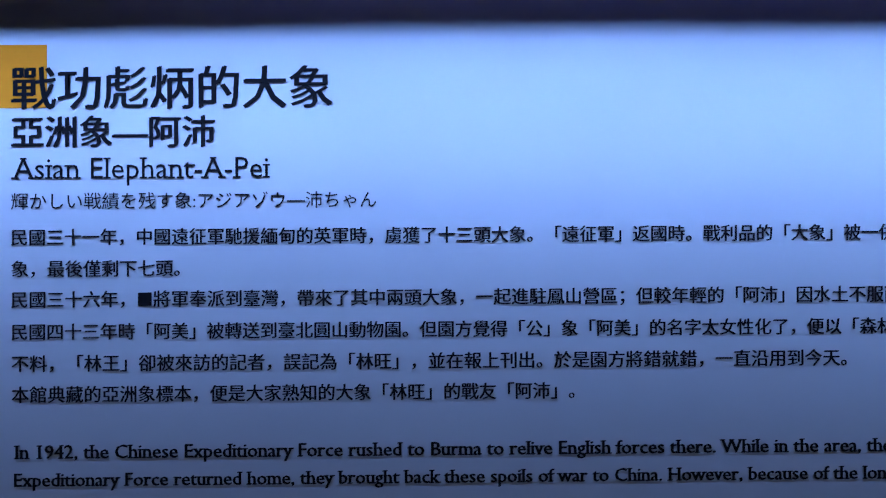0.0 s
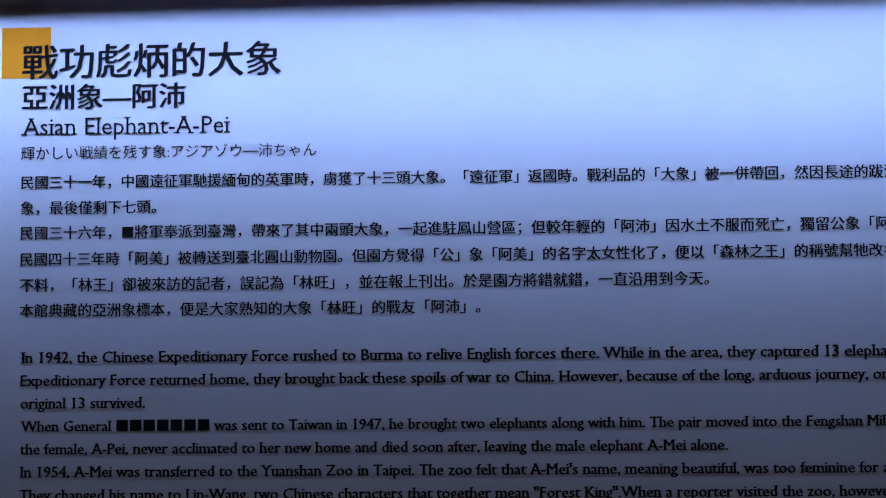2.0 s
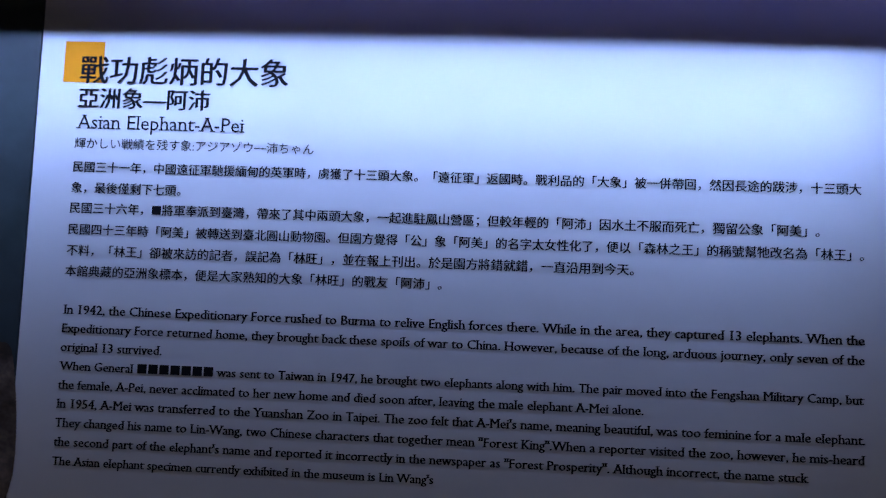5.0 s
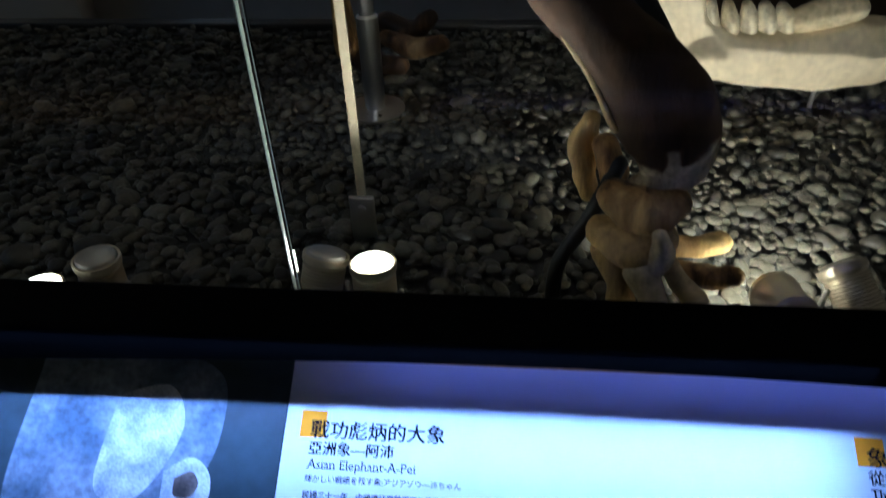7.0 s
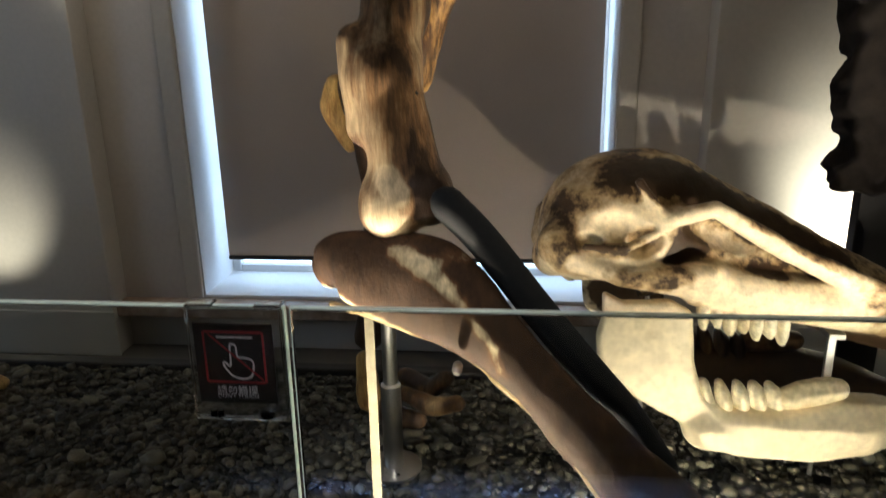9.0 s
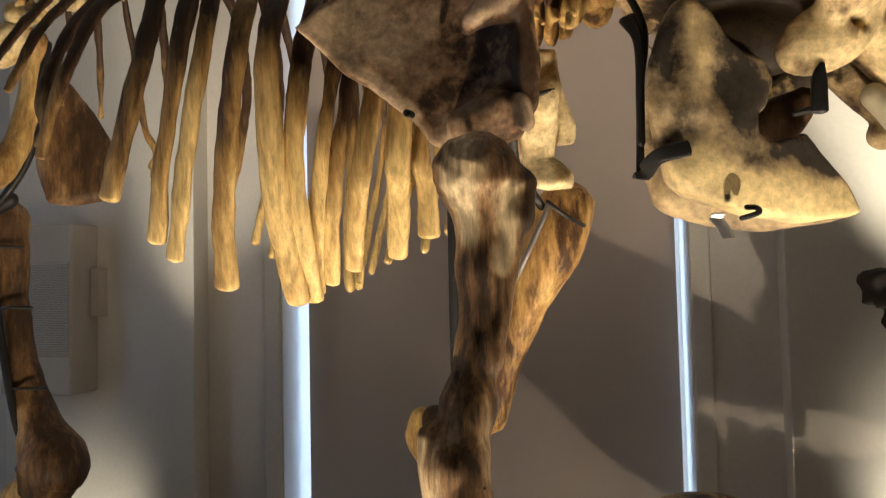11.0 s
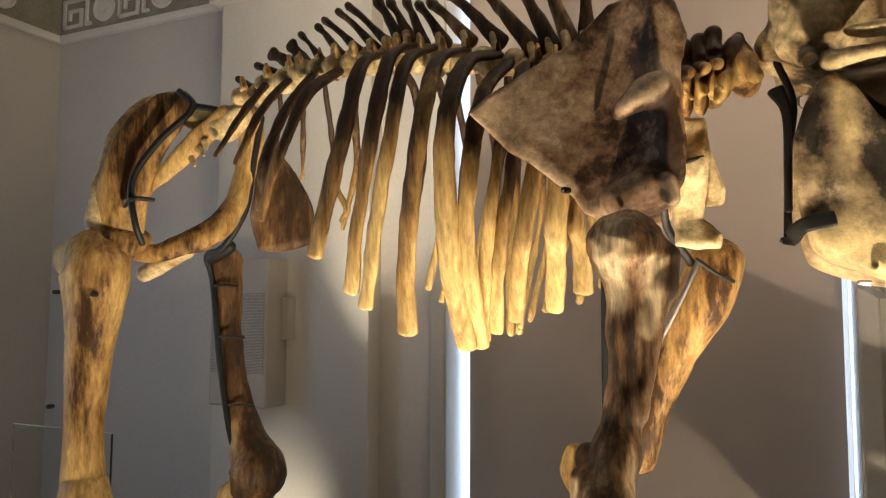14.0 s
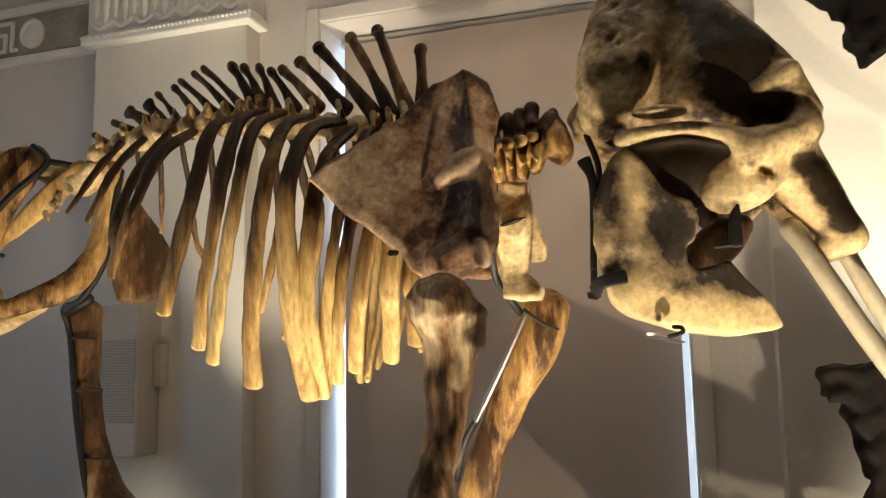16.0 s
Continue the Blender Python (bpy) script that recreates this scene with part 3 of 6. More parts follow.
# printed sheet: white text field
text_panel = thing("text_panel", "white printed panel about an elephant in three languages", "information panel")
on_panel(box(-0.1838, 1.6, -0.43, 0.0, 0.0005, 0.003, 0.0005), "sheet", M_PANEL, text_panel)
for x in (-0.170, 0.2965):
    on_panel(box(x, x + 0.0225, -0.0695, -0.0463, 0.003, 0.0032), "orange_square", M_ORANGE, text_panel, "orange printed square")


def text_mesh(body, bold=0.0, serif=False):
    curve = bpy.data.curves.new("text", "FONT")
    curve.body, curve.size, curve.resolution_u = body, 1.0, 2
    ob = new("text", curve)
    bpy.context.view_layer.update()
    me = bpy.data.meshes.new_from_object(ob.evaluated_get(bpy.context.evaluated_depsgraph_get()))
    bpy.data.objects.remove(ob)
    if serif:
        # a short slab across every level end of a stem
        count, side = collections.Counter(), {}
        for f in me.polygons:
            for key in f.edge_keys:
                count[key] += 1
                side[key] = f.center.y
        bars = []
        for (i, j), n in count.items():
            a, b = me.vertices[i].co, me.vertices[j].co
            if n == 1 and abs(a.y - b.y) < 2e-3 and 0.03 < abs(a.x - b.x) < 0.15 and (abs(a.y) < 0.02 or a.y > 0.4):
                x0, x1, y0 = min(a.x, b.x) - 0.075, max(a.x, b.x) + 0.075, a.y
                y1 = y0 + (0.055 if side[(i, j)] > y0 else -0.055)
                bars.append(mesh_of([(x0, min(y0, y1), 0.00002), (x1, min(y0, y1), 0.00002), (x1, max(y0, y1), 0.00002), (x0, max(y0, y1), 0.00002)], [(0, 1, 2, 3)], False))
        me = joined(me, *bars)
    if bold:
        # heavier strokes: the same glyphs once more, a hair to the side
        twin = me.copy()
        twin.transform(Matrix.Translation((bold, bold * 0.4, 0.00004)))
        me = joined(me, twin)
    return me


def print_line(body, x0, x1, v, mat, parent, bold=0.0, centred=False, tall=1.0, lift=0.0034, m=None, serif=False):
    """A line of print from x0 to x1, with its baseline, or its middle, v below the panel's top edge."""
    me = text_mesh(body, bold, serif)
    co = np.array([p.co for p in me.vertices])
    lo, hi = co.min(0), co.max(0)
    k = (x1 - x0) / (hi[0] - lo[0])
    shift = -v - (k * tall * (lo[1] + hi[1]) / 2 if centred else 0)
    me.transform((m or PANEL) @ Matrix(((k, 0, 0, x0 - k * lo[0]), (0, k * tall, 0, shift), (0, 0, 1, lift), (0, 0, 0, 1))))
    return part("text_line", me, mat, parent)


L, CJK = -0.1605, [
    ("戰功彪炳的大象", -0.0428, 0.0622, 0.042), ("亞洲象—阿沛", -0.0859, 0.0783, 0.055), ("輝かしい戦績を残す象:アジアゾウ―沛ちゃん", -0.0270, 0.1037, 0.0),
    ("民國三十一年，中國遠征軍馳援緬甸的英軍時，虜獲了十三頭大象。「遠征軍」返國時。戰利品的「大象」被一併帶回，然因長途的跋涉，十三頭大", 0.2626, 0.1170, 0.042),
    ("象，最後僅剩下七頭。", -0.0990, 0.1286, 0.042),
    ("民國三十六年，■將軍奉派到臺灣，帶來了其中兩頭大象，一起進駐鳳山營區；但較年輕的「阿沛」因水土不服而死亡，獨留公象「阿美」。", 0.2414, 0.1400, 0.042),
    ("民國四十三年時「阿美」被轉送到臺北圓山動物園。但園方覺得「公」象「阿美」的名字太女性化了，便以「森林之王」的稱號幫牠改名為「林王」。", 0.2638, 0.1516, 0.042),
    ("不料，「林王」卻被來訪的記者，誤記為「林旺」，並在報上刊出。於是園方將錯就錯，一直沿用到今天。", 0.1462, 0.1632, 0.042),
    ("本館典藏的亞洲象標本，便是大家熟知的大象「林旺」的戰友「阿沛」。", 0.0455, 0.1745, 0.042),
]
for body, x1, v, bold in CJK:
    print_line(body, L, x1, v, M_INK, text_panel, bold, centred=True)
print_line("Asian Elephant-A-Pei", L, -0.0659, 0.0956, M_INK, text_panel, 0.0, tall=1.02, serif=True)
ENGLISH = [
    ("In 1942, the Chinese Expeditionary Force rushed to Burma to relive English forces there. While in the area, they captured 13 elephants. When the", 0.2640),
    ("Expeditionary Force returned home, they brought back these spoils of war to China. However, because of the long, arduous journey, only seven of the", 0.2640),
    ("original 13 survived.", -0.1037),
    ("When General ■■■■■■■ was sent to Taiwan in 1947, he brought two elephants along with him. The pair moved into the Fengshan Military Camp, but", 0.2637),
    ("the female, A-Pei, never acclimated to her new home and died soon after, leaving the male elephant A-Mei alone.", 0.1525),
    ("In 1954, A-Mei was transferred to the Yuanshan Zoo in Taipei. The zoo felt that A-Mei's name, meaning beautiful, was too feminine for a male elephant.", 0.2640),
    ("They changed his name to Lin-Wang, two Chinese characters that together mean \"Forest King\".When a reporter visited the zoo, however, he mis-heard", 0.2640),
    ("the second part of the elephant's name and reported it incorrectly in the newspaper as \"Forest Prosperity\". Although incorrect, the name stuck", 0.2360),
    ("The Asian elephant specimen currently exhibited in the museum is Lin Wang's", 0.0450),
]
for k, (body, x1) in enumerate(ENGLISH):
    print_line(body, L + 0.0008, x1, 0.1979 + 0.01008 * k, M_INK, text_panel, 0.05, tall=1.0, serif=True)
for body, x0, x1, v, bold in [("象的演", 0.3045, 0.3550, 0.0622, 0.035), ("從線型到", 0.3028, 0.3530, 0.0783, 0.03), ("象の進化と", 0.3030, 0.3365, 0.1037, 0.0), ("大象是現存", 0.3030, 0.3330, 0.1165, 0.03), ("去象的種類", 0.3035, 0.3335, 0.1270, 0.03), ("下門齒", 0.3038, 0.3218, 0.1372, 0.03), ("門牙又", 0.3038, 0.3218, 0.1470, 0.03)]:
    print_line(body, x0, x1, v, M_INK, text_panel, bold, centred=True)
for body, x0, x1, v in [("The evolut", 0.3028, 0.3500, 0.0948), ("Elepha", 0.3045, 0.3200, 0.1965), ("species", 0.3040, 0.3210, 0.2062)]:
    print_line(body, x0, x1, v, M_INK, text_panel, 0.045, tall=1.0, serif=True)
for k in range(14):
    v = (0.0622, 0.0783, 0.1037, 0.1165, 0.1270, 0.1372, 0.1470, 0.1955, 0.2055, 0.2155, 0.2255, 0.2355, 0.2455, 0.2555)[k]
    x0 = (0.365, 0.362, 0.345, 0.340, 0.340, 0.330, 0.330, 0.330, 0.330, 0.304, 0.304, 0.304, 0.304, 0.304)[k]
    h = 0.012 if k == 0 else 0.0045
    on_panel(box(x0, 0.70 - 0.03 * (k % 3), -v - h / 2, -v + h / 2, 0.003, 0.0033), "text_bar", M_INK, text_panel)

# dark picture beside the text
photo = thing("picture_panel", "dark printed picture with pale mottled shapes", "picture")
on_panel(box(-1.2, -0.1845, -0.43, 0.0, 0.0005, 0.003, 0.0005), "picture_sheet", M_PHOTO, photo)


def shape(points, mat, name, lift):
    ring = spline([*points, points[0]], 8)[:-1]
    bm = bmesh.new()
    bm.faces.new([bm.verts.new((x, -v, 0)) for x, v in ring])
    bmesh.ops.triangulate(bm, faces=bm.faces[:])
    bmesh.ops.recalc_face_normals(bm, faces=bm.faces[:])
    if bm.faces[0].normal.z < 0:
        bmesh.ops.reverse_faces(bm, faces=bm.faces[:])
    return on_panel(bm, name, mat, photo, lift=lift)


shape([(-0.42, -0.0), (-0.30, 0.0), (-0.247, 0.02), (-0.240, 0.07), (-0.252, 0.11), (-0.28, 0.135), (-0.33, 0.15), (-0.42, 0.15)], M_PHOTO_GREY, "mottled_shape", 0.0032)
shape([(-0.34, 0.04), (-0.295, 0.03), (-0.275, 0.06), (-0.285, 0.10), (-0.31, 0.13), (-0.345, 0.12)], M_PHOTO_PALE, "pale_shape", 0.0034)
shape([(-0.285, 0.105), (-0.262, 0.092), (-0.244, 0.105), (-0.242, 0.128), (-0.258, 0.142), (-0.280, 0.138)], M_PHOTO_PALE, "round_shape", 0.0036)
shape([(-0.274, 0.110), (-0.260, 0.104), (-0.252, 0.114), (-0.258, 0.125), (-0.272, 0.124)], M_PHOTO_BROWN, "round_shape", 0.0038)
shape([(-0.42, 0.155), (-0.30, 0.155), (-0.268, 0.172), (-0.240, 0.198), (-0.205, 0.215), (-0.186, 0.222), (-0.186, 0.300), (-0.25, 0.29), (-0.34, 0.25), (-0.42, 0.23)], M_PHOTO_BROWN, "curved_shape", 0.0032)

# wooden strip above the panel; thin black cap with the lamp bar below it
part("wood_strip", box(-2.2, 2.2, 0.2365, 0.285, 0.79, 0.832, 0.002), M_RAILWOOD, rail, "varnished wooden strip above the panel")
part("cap_rail", box(-2.2, 2.2, 0.190, 0.249, 0.902, 0.909, 0.002), M_SHIELD, rail)
part("back_board", box(-2.2, 2.2, 0.2855, 0.298, 0.0, 0.80, 0.002), M_BLACK, rail)
for x in (-1.9, 1.9):
    part("cap_bracket", box(x, x + 0.03, 0.2375, 0.248, 0.832, 0.902, 0.001), M_BLACK, rail)
part("front_board", box(-2.2, 2.2, -0.14, -0.12, 0.0, 0.60, 0.004), M_BLACK, rail)
bm = bmesh.new()
rows = [[bm.verts.new((-0.9 + 0.06 * k, yy, z)) for k in range(31) for z in [zz if zz > 0.90 else 0.8835 - 0.060 * (abs(-0.9 + 0.06 * k - 0.05) ** 1.6)]] for yy, zz in ((0.1932, 0.902), (0.1932, 0.88), (0.1950, 0.88), (0.1950, 0.902))]
for a, b in zip(rows, rows[1:]):
    for k in range(30):
        bm.faces.new((a[k], a[k + 1], b[k + 1], b[k]))
bmesh.ops.recalc_face_normals(bm, faces=bm.faces[:])
part("lamp_shield", bm, M_SHIELD, rail, "thin black shield behind the lamp bar")
# added glowing strip, put here to reflect as a blue line in the glass
part("lamp_edge", box(-0.12, 1.3, 0.1954, 0.1968, 0.8850, 0.9010), M_BLUE_STRIP, rail, "blue glowing strip added for its reflection in the glass")
part("strip_joint", box(-0.1435, -0.142, 0.238, 0.284, 0.8322, 0.8328), M_BLACK, rail)

# ---- glass barrier ----
for x0, x1 in ((-2.0, -0.277), (-0.271, 1.5)):
    gl = thing("glass_barrier", "clear glass barrier panel with polished green edges", "glass barrier", "barrier panels")
    part("pane", box(x0 + 0.0016, x1 - 0.0016, 0.503, 0.513, 0.46, 1.2735, 0.0005, 1), M_GLASS, gl)
    part("top_edge", box(x0, x1, 0.5035, 0.5125, 1.274, 1.276, 0.0005, 1), M_GLASS_EDGE, gl)
    for x in (x0, x1 - 0.0015):
        part("side_edge", box(x, x + 0.0015, 0.5035, 0.5125, 0.46, 1.2735, 0.0003, 1), M_GLASS_EDGE, gl)
ret = thing("glass_barrier", "clear glass panel at the end of the display", "glass barrier", "barrier panels")
part("pane", box(-3.45, -2.755, 1.895, 1.905, 0.46, 1.298, 0.0005, 1), M_GLASS, ret)
part("top_edge", box(-3.45, -2.752, 1.8955, 1.9045, 1.2985, 1.3015, 0.0005, 1), M_GLASS_EDGE, ret)
part("side_edge", box(-2.7545, -2.752, 1.8955, 1.9045, 0.46, 1.298, 0.0003, 1), M_IRON, ret)

# ---- sign on the glass ----
sign = thing("warning_sign", "black and red hand sign in a clear acrylic holder", "sign")
SG = Matrix.Translation((-0.381, 0.4995, 1.258)) @ Matrix.Rotation(radians(90), 4, "X")
part("holder_back", box(-0.388, -0.279, 0.4990, 0.5025, 1.140, 1.2775, 0.001), M_ACRYLIC, sign)
part("holder_front", box(-0.388, -0.279, 0.4930, 0.4950, 1.140, 1.2775, 0.001), M_ACRYLIC, sign)
for x0, x1 in ((-0.388, -0.358), (-0.309, -0.279)):
    part("holder_hook", box(x0, x1, 0.4950, 0.5160, 1.2775, 1.2805, 0.001), M_ACRYLIC, sign)
for x0 in (-0.372, -0.312):
    part("holder_foot", box(x0, x0 + 0.016, 0.4950, 0.4990, 1.1405, 1.1505, 0.001), M_ACRYLIC, sign)
card = part("card", box(-0.381, -0.290, 0.4965, 0.4985, 1.161, 1.2585), M_BLACK, sign, "black printed card")


def on_sign(bm, name, mat, lift):
    bm.transform(SG @ Matrix.Translation((0, 0, 0.003 + lift)))
    return part(name, bm, mat, card)


for x0, x1, v0, v1 in ((0.012, 0.079, 0.008, 0.0105), (0.012, 0.079, 0.0695, 0.072), (0.010, 0.0125, 0.0095, 0.0705), (0.0785, 0.081, 0.0095, 0.0705)):
    on_sign(box(x0, x1, -v1, -v0, 0, 0.0003), "red_frame", M_RED, 0.0)
on_sign(box(0.026, 0.068, -0.0165, -0.0145, 0, 0.0003), "white_bar", M_WHITE, 0.0)
HAND = spline([(0.040, 0.062), (0.032, 0.050), (0.034, 0.046), (0.040, 0.050), (0.041, 0.026), (0.045, 0.024), (0.048, 0.027), (0.049, 0.039), (0.057, 0.040), (0.066, 0.044), (0.066, 0.055), (0.062, 0.064), (0.050, 0.066), (0.040, 0.062)], 4)
for (a, b), (c, d) in zip(HAND, HAND[1:]):
    bm = bmesh.new()
    e = Vector((c - a, d - b)).normalized() * 0.0011
    bm.faces.new([bm.verts.new((px - s * e.y, -(py + s * e.x), 0.0003)) for px, py, s in ((a, b, 1), (c, d, 1), (c, d, -1), (a, b, -1))])
    bmesh.ops.recalc_face_normals(bm, faces=bm.faces[:])
    on_sign(bm, "outline_stroke", M_WHITE, 0.0002)
bm = bmesh.new()
bm.faces.new([bm.verts.new((px, -py, 0.0003)) for px, py in ((0.016, 0.012), (0.018, 0.011), (0.078, 0.067), (0.076, 0.068))])
bmesh.ops.recalc_face_normals(bm, faces=bm.faces[:])
on_sign(bm, "red_slash", M_RED, 0.0004)
print_line("請勿觸摸", 0.0215, 0.0690, 0.0805, M_WHITE, card, 0.0, centred=True, lift=0.0035, m=SG)
print_line("DON'T TOUCH", 0.0215, 0.0690, 0.0905, M_WHITE, card, 0.012, lift=0.0035, m=SG)

# ---- uplights on the pebbles ----
def uplight(eye, target, lit, label):
    lampo = thing("uplight", label, "floor lamp", "floor lamps")
    e = Vector(eye)
    turn = look(e, target)
    back = turn @ Matrix.Rotation(radians(180), 4, "X")
    ribs_ = []
    for k in range(16):
        ribs_ += [(0.036, -0.115 + 0.006 * k), (0.036, -0.1115 + 0.006 * k), (0.0335, -0.1105 + 0.006 * k), (0.0335, -0.110 + 0.006 * k)]
    body = turned([(0.0, -0.118), (0.028, -0.118)] + ribs_ + [(0.039, -0.012), (0.039, 0.0), (0.0355, 0.0), (0.035, -0.010), (0.0, -0.010)], 28)
    body.transform(back)
    part("ribbed_housing", body, M_ALU, lampo)
    lens = turned([(0.0335, -0.0095), (0.0335, 0.001), (0.031, 0.0045), (0.022, 0.0075), (0.0, 0.009)], 24)
    lens.transform(back)
    part("lens", lens, M_GLOW if lit else M_STEEL, lampo)
    foot = Vector((e.x, e.y, 0.448)) - 0.05 * (Vector(target) - e).normalized() * Vector((1, 1, 0))
    part("yoke", tube([(foot.x - 0.043, foot.y, foot.z + 0.075), (foot.x - 0.043, foot.y, foot.z + 0.01), (foot.x, foot.y, foot.z + 0.004), (foot.x + 0.043, foot.y, foot.z + 0.01), (foot.x + 0.043, foot.y, foot.z + 0.075)], 0.005), M_STEEL, lampo)
    base = turned([(0.045, 0), (0.045, 0.008), (0.0, 0.01)], 20)
    base.transform(Matrix.Translation((foot.x, foot.y, 0.446)))
    part("base_plate", base, M_IRON, lampo)


# the last two of these lamps are additions outside the view
for eye, target, watts, cone in UPLIGHTS:
    uplight(eye, target, True, "lit champagne metal uplight standing on the pebbles")
for eye, target in (((-0.675, 0.68, 0.575), (-0.66, 0.74, 1.6)), ((-0.292, 0.715, 0.57), (-0.18, 0.92, 1.1)), ((0.545, 0.75, 0.55), (0.30, 1.20, 0.95))):
    uplight(eye, target, False, "ribbed champagne metal floor lamp on the pebbles")
wire = thing("lamp_cable", "thin grey cable hanging over the display edge", "cable")
part("cable", tube([(-0.80, 0.56, 0.47), (-0.79, 0.49, 0.49), (-0.785, 0.43, 0.44), (-0.785, 0.42, 0.30)], 0.0025), M_STEEL, wire)

# ---- the elephant skeleton ----
sk = thing("elephant_skeleton", "mounted brown and cream elephant skeleton standing on pebbles", "skeleton")


def bone(name, rows, mat=None, side=(0, 1, 0), rough=0.005, seg=18, parent=None, label="", seed=0, steps=8):
    return part(name, loft(rows, side, seg, steps, rough, seed), mat or M_BONE, parent or sk, label)


def rib(rows, k):
    """A rib and the one across the body, each with its paler end."""
    for far in (0, 1):
        r = [(x, 2.80 - y if far else y, z + far * 0.03 * (2.7 - z), a * (1 - 0.5 * far), b) for x, y, z, a, b in rows]
        part("rib", loft(r, (0.1, -1 if far else 1, 0), 14, 12, 0.0045, k + 20 * far, 0.75), M_RIB, sk)


# near foreleg
def foreleg(p):
    d = blob(p, (-0.195, 0.99, 2.04), (0.083, 0.078, 0.078))
    chain = [((-0.18, 1.0, 2.0), (-0.183, 0.99, 1.86), 0.066, 0.047), ((-0.183, 0.99, 1.86), (-0.196, 0.975, 1.70), 0.047, 0.037), ((-0.196, 0.975, 1.70), (-0.212, 0.95, 1.60), 0.037, 0.045), ((-0.212, 0.95, 1.60), (-0.232, 0.92, 1.50), 0.047, 0.055), ((-0.228, 0.91, 1.50), (-0.19, 0.89, 1.33), 0.052, 0.056)]
    for a, b, ra, rb in chain:
        d = smin(d, capsule(p, a, b, ra, rb), 0.035)
    # knob and ridge down the front, flange above the elbow
    d = smin(d, capsule(p, (-0.115, 0.99, 2.01), (-0.113, 0.98, 1.95), 0.036, 0.030), 0.02)
    d = smin(d, capsule(p, (-0.118, 0.97, 1.95), (-0.155, 0.955, 1.68), 0.022, 0.010), 0.018)
    d = smin(d, capsule(p, (-0.272, 0.92, 1.55), (-0.262, 0.90, 1.42), 0.031, 0.027), 0.015)
    # the two rollers of the lower joint, and the furrows above them
    d = smin(d, blob(p, (-0.222, 0.878, 1.30), (0.050, 0.052, 0.052)), 0.04)
    d = smin(d, blob(p, (-0.153, 0.89, 1.318), (0.033, 0.05, 0.048)), 0.012)
    d = smax(d, -capsule(p, (-0.205, 0.835, 1.48), (-0.188, 0.822, 1.36), 0.012, 0.016), 0.02)
    d = smax(d, -capsule(p, (-0.150, 0.925, 1.93), (-0.165, 0.93, 1.80), 0.010, 0.006), 0.02)
    # worn, pitted head
    g = p * 88
    pits = np.sin(g[..., 0] + 1.4 * np.sin(g[..., 2] * 0.8)) * np.sin(g[..., 2] + 1.2 * np.sin(g[..., 0] * 0.9))
    return d + 0.0035 * pits * np.clip((p[..., 2] - 1.95) / 0.06, 0.15, 1)


hum_marks = [((-0.19, 0.92, 2.06), (-0.17, 0.92, 2.02), 0.05, 0.10), ((-0.23, 0.92, 2.00), (-0.21, 0.93, 1.92), 0.035, 0.12), ((-0.12, 0.95, 2.0), (-0.14, 0.94, 1.86), 0.022, 0.22), ((-0.20, 0.93, 1.86), (-0.20, 0.92, 1.60), 0.04, -0.09), ((-0.15, 0.93, 1.76), (-0.17, 0.90, 1.50), 0.02, 0.12), ((-0.29, 0.90, 1.54), (-0.275, 0.88, 1.43), 0.02, 0.16), ((-0.22, 0.85, 1.52), (-0.19, 0.84, 1.40), 0.04, -0.06), ((-0.235, 0.83, 1.29), (-0.20, 0.825, 1.265), 0.028, 0.32), ((-0.20, 0.83, 1.33), (-0.22, 0.83, 1.36), 0.020, 0.36), ((-0.16, 0.84, 1.34), (-0.14, 0.85, 1.29), 0.03, -0.10)]
part("humerus", stained_and_shaded(carved((-0.36, 0.78, 1.20), (-0.04, 1.12, 2.16), 0.0075, foreleg, 0.0018), hum_marks), M_HUM, sk, "mottled upper foreleg bone with a worn cream lower joint")
ULNA = [(-0.334, 0.88, 1.191, 0.03, 0.017), (-0.299, 0.87, 1.206, 0.055, 0.03), (-0.231, 0.86, 1.189, 0.072, 0.039), (-0.147, 0.85, 1.17, 0.08, 0.044), (-0.02, 0.81, 1.076, 0.046, 0.025), (0.08, 0.77, 0.981, 0.049, 0.027), (0.152, 0.74, 0.919, 0.056, 0.031), (0.209, 0.72, 0.85, 0.071, 0.039), (0.232, 0.7, 0.8, 0.062, 0.034), (0.234, 0.7, 0.748, 0.039, 0.022)]
ulna_marks = [((-0.205, 0.82, 1.25), (-0.13, 0.80, 1.20), 0.020, 0.40), ((-0.13, 0.80, 1.20), (-0.055, 0.78, 1.105), 0.015, 0.40), ((-0.055, 0.78, 1.085), (0.03, 0.75, 0.97), 0.013, 0.34), ((-0.33, 0.86, 1.15), (-0.24, 0.85, 1.125), 0.022, 0.40), ((-0.24, 0.85, 1.12), (-0.10, 0.83, 1.06), 0.012, 0.34), ((-0.16, 0.83, 1.225), (-0.10, 0.84, 1.23), 0.016, 0.30), ((0.175, 0.68, 0.735), (0.24, 0.67, 0.745), 0.030, 0.50), ((0.24, 0.67, 0.745), (0.295, 0.68, 0.80), 0.022, 0.50), ((0.225, 0.67, 0.80), (0.235, 0.67, 0.77), 0.010, 0.40)]
uln = part("ulna", stained_and_shaded(loft(ULNA, (0, 1, 0), 36, 16, 0.004), ulna_marks), M_ULNA, sk, "dark brown lower foreleg bone with a cream ridge")
bone("rear_ridge", [(-0.318, 0.856, 1.143, 0.005, 0.005), (-0.232, 0.846, 1.123, 0.006, 0.006), (-0.107, 0.826, 1.077, 0.005, 0.005), (-0.027, 0.796, 1.027, 0.005, 0.005), (0.043, 0.766, 0.966, 0.005, 0.005), (0.103, 0.736, 0.896, 0.005, 0.005), (0.151, 0.706, 0.817, 0.005, 0.005)], M_BONE_PALE, parent=uln)
